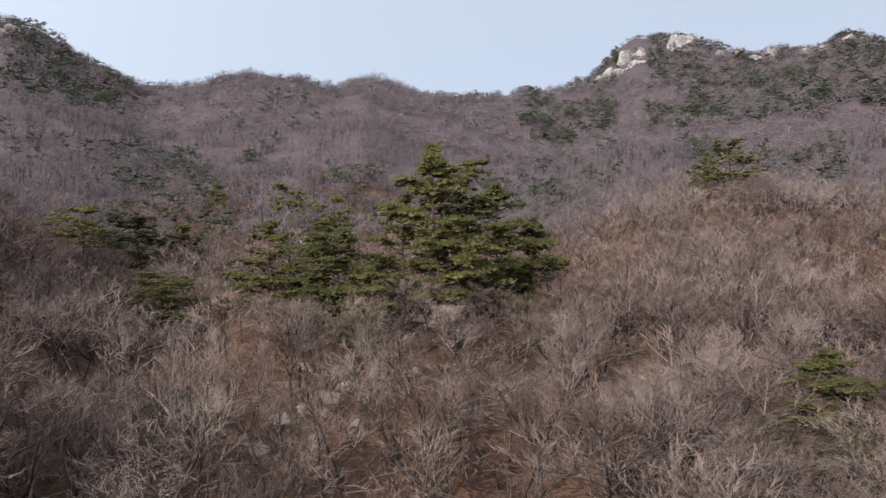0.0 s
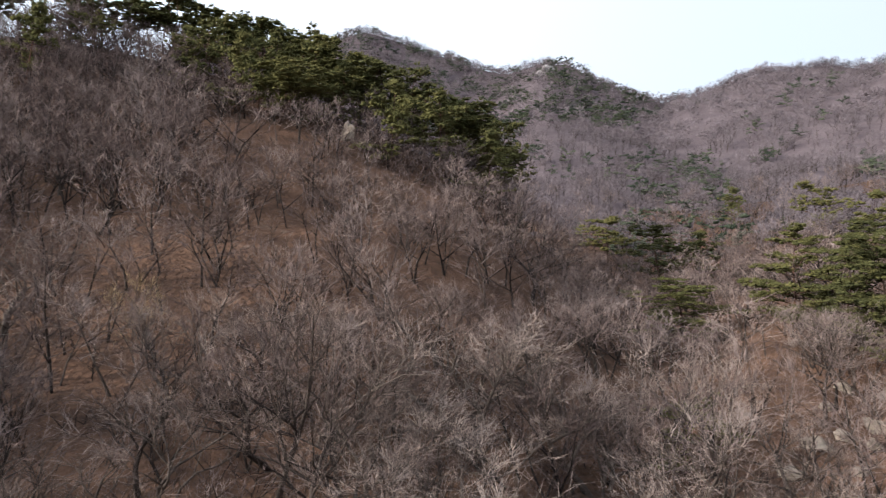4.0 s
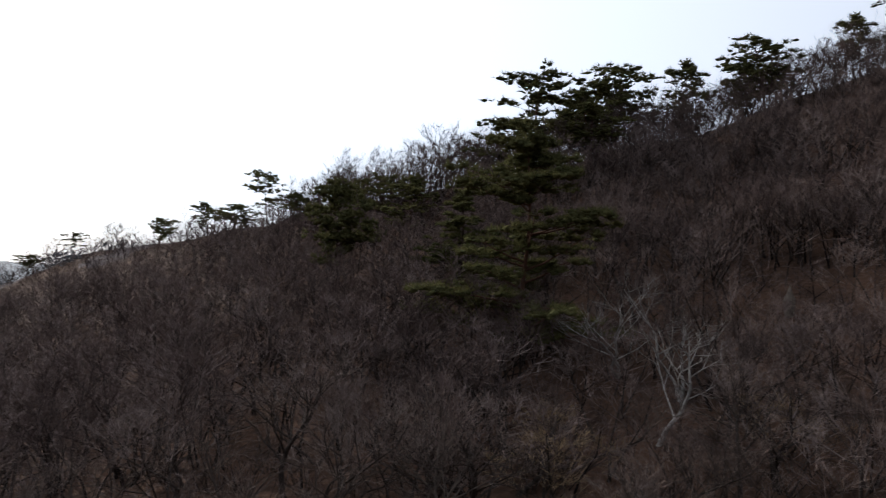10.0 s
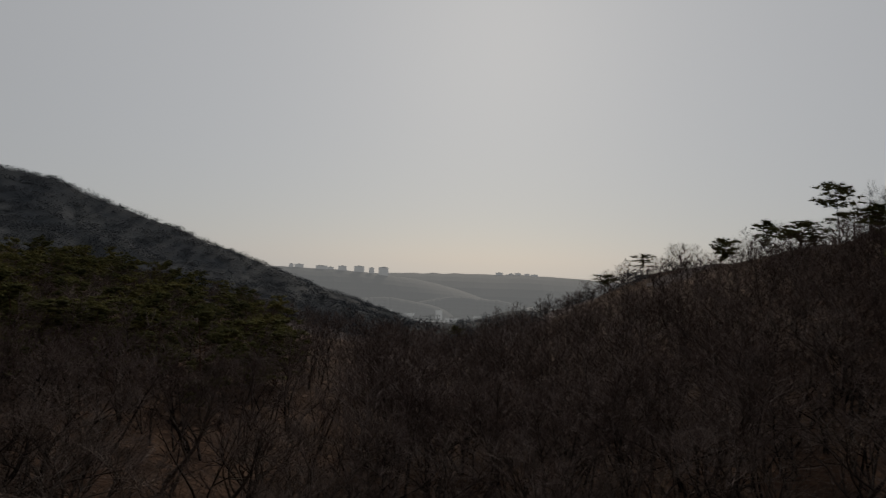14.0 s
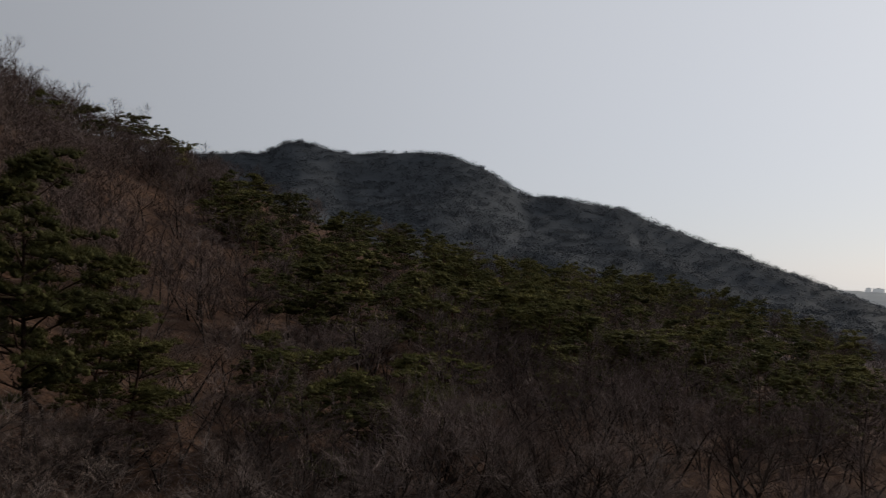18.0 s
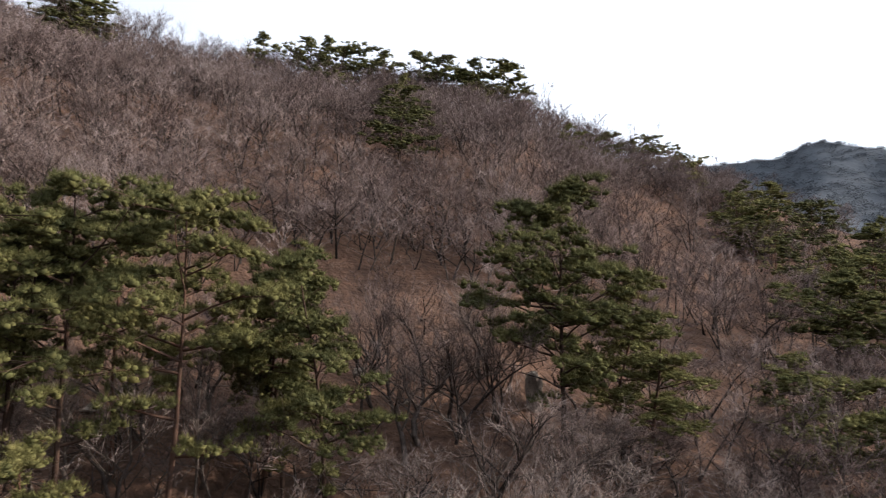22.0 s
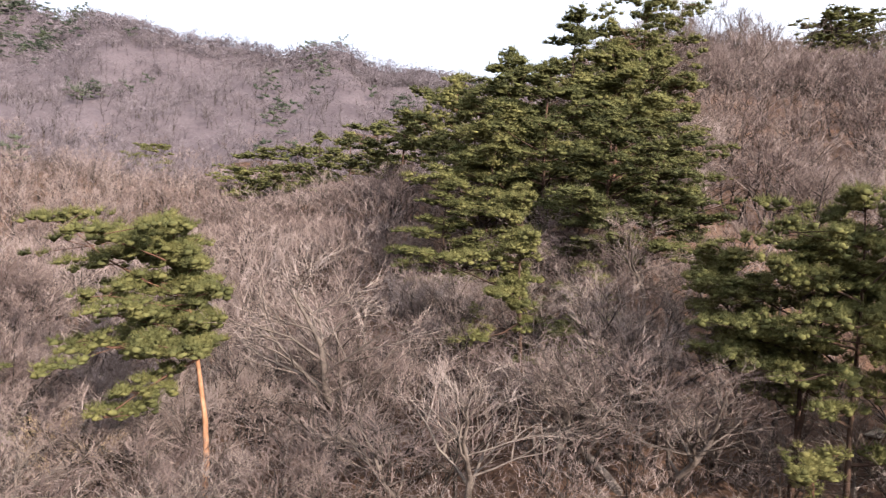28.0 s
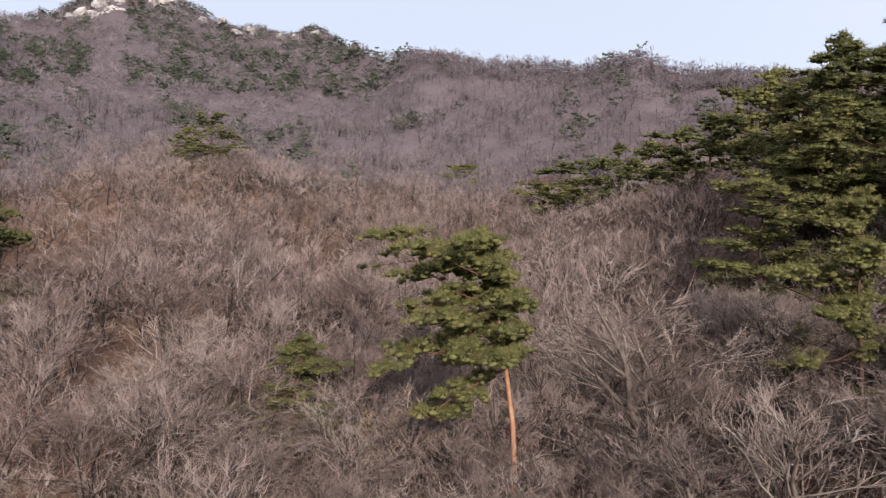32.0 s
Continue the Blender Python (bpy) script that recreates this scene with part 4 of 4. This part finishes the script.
mid_shapes = [wood_shape(200 + i, 10, 1, 8, 4, 6, 2.7, joints=(2, 1, 1), wide=1.05 + 0.05 * i, girth=0.9, base=0.25) for i in range(7)]
close_shapes = [wood_shape(230 + i, 9, 1 + i % 2, (9, 5)[i % 2], 5, 9, 1.6, joints=(3, 2, 1), wide=1.05 + 0.05 * i, spread=0.15) for i in range(6)]


def hidden(b, r, tall=9):
    """Whether ground nearer to the camera hides a plant."""
    q = np.geomspace(0.2, 0.97, 24)
    top = rise(b, r) + tall
    worst = np.max(np.stack([(rise(b, r * k) + 5) / (r * k) for k in q]), 0)
    return worst > top / r


def seen_more(b, r, rng):
    sunny = np.abs(b) < 130  # the woods thin out down the valley
    return (~hidden(b, r) | (rng.random(len(b)) < 0.08)) & (sunny | (rng.random(len(b)) < 0.75))


STONE = (-130.2, 44)  # bearing and distance of the standing stone


def clearing(b, r, rng):
    """Open leaf-strewn floor under the pines of the sunny slope."""
    stone = (np.abs(b - STONE[0]) < 2.6) & (r < STONE[1]) & (r > 22)
    return (~((b > -136) & (b < -90) & (r < 62)) | (rng.random(len(b)) < 0.5)) & ~stone


def ridge_belt(count=650):
    """Close-grown trees along the crests of the spurs."""
    rng = np.random.default_rng(12)
    b = np.concatenate([rng.uniform(34, 156, count), rng.uniform(-146, -72, 1300)])
    i = ((b + 180) / 360 * FINE).astype(int) % FINE
    crest = np.where(b < -100, spur_r[i], np.where(b < 0, np.maximum(spur_r[i], 125), spur_r[i]))
    r = crest * rng.uniform(0.8, 1.03, len(b))
    x, y = -np.sin(np.radians(b)) * r, np.cos(np.radians(b)) * r
    return np.stack([x, y, ground(x, y) - 1.4, rng.uniform(0, 6.28, len(b)), rng.uniform(0.8, 1.3, len(b)), np.where((b > 30) & (b < 122), rng.uniform(0.6, 1.0, len(b)), np.where(b > 30, rng.uniform(0.4, 0.7, len(b)), rng.uniform(0.6, 0.95, len(b))))], 1)


rr = np.random.default_rng(27)
tall_rows = []
for b0, b1, n, h0, h1 in ((104, 121, 24, 9, 13), (76, 103, 40, 8, 12), (54, 75, 22, 8, 10), (-103, -82, 20, 9, 13), (-138, -105, 22, 6, 9), (-138, -129, 16, 10, 13.5)):
    for b in np.linspace(b0, b1, n) + rr.uniform(-0.6, 0.6, n):
        i = int((b + 180) / 360 * FINE) % FINE
        tall_rows.append((*spot(float(b), float(spur_r[i] * rr.uniform(0.88, 1.0))), rr.uniform(0, 6.28), rr.uniform(0.9, 1.4), rr.uniform(h0, h1) / 10.5))
tall_shapes = [wood_shape(280 + i, 10.5, (2, 1, 2, 3, 1)[i], (8, 13, 8, 6, 12)[i], 5, 8, 1.7, joints=(5, 3, 2), girth=1.2, spread=0.15) for i in range(5)]
scattered("ridge_trees", tall_shapes, np.concatenate([tall_rows, sown(60, 44, 80, (0.8, 1.25), (0.6, 0.95), 11, power=1.5, over=10.5)]), [TWIG, BARK], "tall leafless trees with forked stems along the ridges", "woods")
scattered("bare_woods", mid_shapes, np.concatenate([sown(5400, 62, 290, (0.8, 1.35), (0.5, 0.95), 2, power=1.2, keep=seen_more, over=9.5), ridge_belt(350), sown(700, 72, 140, (0.8, 1.3), (0.55, 0.95), 51, (60, 108)), sown(650, 45, 165, (0.9, 1.4), (0.5, 0.9), 53, (104, 160)), sown(650, 60, 175, (0.8, 1.3), (0.5, 0.9), 54, (-62, -16), over=9.5), sown(850, 62, 150, (0.8, 1.3), (0.4, 0.75), 52, (-138, -66), over=9.5)]), [BRUSH, TRUNKS], "leafless grey-brown woods on the slopes", "woods")
scattered("close_woods", close_shapes, np.concatenate([sown(850, 36, 78, (0.75, 1.2), (0.5, 0.9), 32, power=1.3, over=9, keep=clearing), sown(170, 30, 60, (0.8, 1.2), (0.5, 0.8), 64, (-80, -18), over=9)]), [BRUSH, TRUNKS], "leafless grey-brown trees with rounded crowns", "woods")
brush_shapes = [wood_shape(260 + i, 3.4, 3, 4, 3, 3, 1.3, joints=(2, 1, 1), base=0.12, wide=1.25, spread=0.2) for i in range(6)]
scattered("undergrowth", brush_shapes, np.concatenate([sown(2500, 25, 165, (0.9, 1.7), (0.5, 1.2), 6, power=1.1, keep=clearing), sown(700, 21, 46, (0.8, 1.5), (0.5, 1.1), 7, keep=clearing), sown(240, 22, 52, (0.9, 1.6), (0.6, 1.2), 62, (-84, -15)), sown(170, 2, 26, (0.8, 1.5), (0.5, 1.1), 8)]), [BRUSH, TRUNKS], "dry leafless brush and saplings over leaf litter", "brush")
slope_shapes = [wood_shape(290 + i, 10, 1, 7, 4, 3, 7.5, joints=(2, 1, 1), wide=1.0 + 0.05 * i, base=0.2) for i in range(6)]
far_shapes = [dome_tree(300 + i, 9, 66, 10, limbs=2, wide=0.44, low=0.03, core=0.3) for i in range(6)]


def skyline_belt():
    """Small close-grown trees along the far ridges."""
    rng = np.random.default_rng(13)
    b = rng.uniform(-75, 62, 2500)
    r = range_r[((b + 180) / 360 * FINE).astype(int) % FINE] * rng.uniform(0.93, 1.005, len(b))
    x, y = -np.sin(np.radians(b)) * r, np.cos(np.radians(b)) * r
    return np.stack([x, y, ground(x, y) - 1.2, rng.uniform(0, 6.28, len(b)), rng.uniform(1.0, 1.8, len(b)), rng.uniform(0.5, 0.95, len(b))], 1)


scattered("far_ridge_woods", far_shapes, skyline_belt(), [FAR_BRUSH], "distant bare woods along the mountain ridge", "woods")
far_rows = sown(27000, 190, 1350, (0.75, 1.25), (0.5, 0.95), 3, (-75, 62), power=1.15, keep=seen_more)
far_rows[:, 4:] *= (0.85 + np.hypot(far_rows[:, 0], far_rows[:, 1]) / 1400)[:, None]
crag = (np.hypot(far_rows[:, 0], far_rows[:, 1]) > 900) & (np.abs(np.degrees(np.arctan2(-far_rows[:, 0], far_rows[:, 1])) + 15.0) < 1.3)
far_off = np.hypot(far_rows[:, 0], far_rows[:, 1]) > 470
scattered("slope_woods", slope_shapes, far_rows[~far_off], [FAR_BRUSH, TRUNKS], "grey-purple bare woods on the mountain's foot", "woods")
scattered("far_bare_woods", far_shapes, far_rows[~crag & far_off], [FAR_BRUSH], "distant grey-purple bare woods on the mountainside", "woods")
far_pine_shapes = []
for i in range(4):
    wood, nd = pine_meshes(400 + i, 9, 8, 0.3, 5, ("cone", "dome", "flat", "dome")[i], clumps=1.0, tufts=2, blades=2, size=0.9, fine=False, slim=0.18, plump=1.4, lumps=2.6)
    far_pine_shapes.append(nd)
patchy = lambda b, r, rng: (value_noise(b / 4 + 11, r / 90) + 0.5 * value_noise(b / 1.3, r / 30) > 0.16) & ~hidden(b, r)
thick = lambda b, r, rng: (value_noise(b / 3 + 5, r / 70) + 0.5 * value_noise(b / 1.1, r / 24) > -0.08) & ~hidden(b, r) & (np.abs(b + 15.0) > 1.2)
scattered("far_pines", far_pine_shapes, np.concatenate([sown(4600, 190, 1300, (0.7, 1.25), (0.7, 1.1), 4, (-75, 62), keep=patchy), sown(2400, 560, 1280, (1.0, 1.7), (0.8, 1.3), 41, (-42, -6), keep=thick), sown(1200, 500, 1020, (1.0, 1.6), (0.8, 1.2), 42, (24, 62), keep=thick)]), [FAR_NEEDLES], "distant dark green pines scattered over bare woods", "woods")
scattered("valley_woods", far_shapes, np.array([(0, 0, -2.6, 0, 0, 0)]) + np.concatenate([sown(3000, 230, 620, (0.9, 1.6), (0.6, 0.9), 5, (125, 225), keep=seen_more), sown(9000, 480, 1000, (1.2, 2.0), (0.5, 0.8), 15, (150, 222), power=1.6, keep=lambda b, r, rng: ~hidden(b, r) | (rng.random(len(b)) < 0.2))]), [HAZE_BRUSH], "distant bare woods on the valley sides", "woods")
crest = ridge_belt(1200)
crest[:, 5] *= 1.6
crest_shapes = [dome_tree(270 + i, 3.4, 44, 1.5, limbs=3, wide=0.55, low=0.02, core=0.36) for i in range(5)]
scattered("ridge_brush", crest_shapes, crest, [BRUSH, TRUNKS], "dry leafless brush along the crest of the ridge", "brush")


# ---- the hazy plain down the valley: low hills, a town and a pylon ----
def low_hill(b, r, long, up, seed):
    """A far wooded hump, its top at a given angle over the horizon."""
    px, py, pz = spot(b, r)
    tall = EYE + r * math.tan(radians(up)) - pz
    bm = bmesh.new()
    bmesh.ops.create_grid(bm, x_segments=60, y_segments=12, size=1)
    for v in bm.verts:
        x, y = v.co.x, v.co.y
        h = max(0.0, 1 - x * x) ** 0.7 * max(0.0, 1 - y * y)
        h *= 1.0 + 0.07 * noise.noise(Vector((x * 3 + seed, y, seed))) + 0.05 * noise.noise(Vector((x * 26, seed, y)))
        v.co = (x * long, y * long * 0.35, h * tall - 2)
    me = bpy.data.meshes.new("low_hill")
    bm.to_mesh(me)
    bm.free()
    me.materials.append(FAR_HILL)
    ob = new("low_hill", me)
    ob.matrix_basis = Matrix.LocRotScale((px, py, pz), Euler((0, 0, radians(b))), None)
    return tagged(ob, "low wooded hill fading into haze on the plain", "hill", "low hills on the plain")


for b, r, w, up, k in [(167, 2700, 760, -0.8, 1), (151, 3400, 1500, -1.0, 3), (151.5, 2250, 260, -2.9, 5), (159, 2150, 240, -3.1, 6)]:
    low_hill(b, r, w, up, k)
# the walls' glow imitates haze in front of them, not lamps
TOWN = material("haze_glow_concrete", [(0.3, 0.3, 0.3), (0.4, 0.4, 0.4)], scale=0.05, bump=0, glow=(0.93, 0.97, 1.0, 0.6))


def block(b, r, w, h, turn, up=None):
    sunk = 36 if up is not None else 1  # cellars reach down into the hill
    h += sunk
    """A far slab of flats: walls, parapet, roof hut and rows of window openings."""
    root = new("apartment_block")
    bm = bmesh.new()
    bmesh.ops.create_cube(bm, size=1, matrix=Matrix.Translation((0, 0, h / 2)) @ Matrix.Diagonal((w, w * 0.4, h, 1)))
    wall = bpy.data.meshes.new("wall")
    bm.to_mesh(wall)
    bm.free()
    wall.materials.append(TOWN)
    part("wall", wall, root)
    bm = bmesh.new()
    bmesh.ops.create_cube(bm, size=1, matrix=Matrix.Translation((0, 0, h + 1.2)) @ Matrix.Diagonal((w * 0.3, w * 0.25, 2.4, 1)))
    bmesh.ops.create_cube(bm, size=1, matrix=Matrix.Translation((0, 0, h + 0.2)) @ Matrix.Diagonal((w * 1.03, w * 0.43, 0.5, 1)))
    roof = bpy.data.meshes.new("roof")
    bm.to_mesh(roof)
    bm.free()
    # roofs share the hills' haze glow
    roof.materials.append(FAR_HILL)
    part("roof", roof, root)
    x, y, z = spot(b, r)
    if up is not None:  # on a hill whose top stands at this angle
        z = EYE + r * math.tan(radians(up))
    root.matrix_basis = Matrix.LocRotScale((x, y, z - sunk), Euler((0, 0, radians(b) + turn)), None)
    return tagged(root, "pale apartment block faint in the haze", "building", "town on the plain")


rt = np.random.default_rng(31)
for b in np.concatenate([rt.uniform(158, 166, 13), rt.uniform(146, 153, 6)]):
    block(float(b), 2690.0 if b > 156 else 3380.0, float(rt.uniform(14, 36)), float(rt.uniform(6, 18)), float(rt.uniform(-0.4, 0.4)), -1.0 if b > 156 else -1.15)
for b in rt.uniform(150, 162, 9):
    block(float(b), float(rt.uniform(1750, 2100)), float(rt.uniform(18, 40)), float(rt.uniform(14, 34)), float(rt.uniform(-0.4, 0.4)))


def pylon(b, r, tall):
    """A lattice mast with three cross-arms."""
    legs = []
    for sx in (-1, 1):
        for sy in (-1, 1):
            legs.append((sx * 2.4, sy * 2.4, -1, sx * 0.4, sy * 0.4, tall, 0.16, 0.12))
    for k in range(9):
        u, v = k / 9, (k + 1) / 9
        a, c = 2.4 - 2 * u, 2.4 - 2 * v
        for sx, sy in ((-1, -1), (1, -1), (1, 1), (-1, 1)):
            legs.append((sx * a, sy * a, u * tall, -sy * c, sx * c, v * tall, 0.09, 0.09))
    arms = [(-w, 0, h * tall, w, 0, h * tall, 0.14, 0.14) for w, h in ((4.5, 0.72), (4.0, 0.83), (3.2, 0.94))]
    root = new("pylon")
    part("mast", mesh_of("mast", *rods(legs, 4), [HAZE_GROUND]), root)
    for a in arms:
        part("cross_arm", mesh_of("cross_arm", *rods([a], 4), [HAZE_GROUND]), root)
    x, y, z = spot(b, r)
    root.matrix_basis = Matrix.LocRotScale((x, y, z), Euler((0, 0, radians(b))), None)
    return tagged(root, "grey steel lattice power pylon on a dark hillside", "pylon")


pylon(163.2, 520, 26)
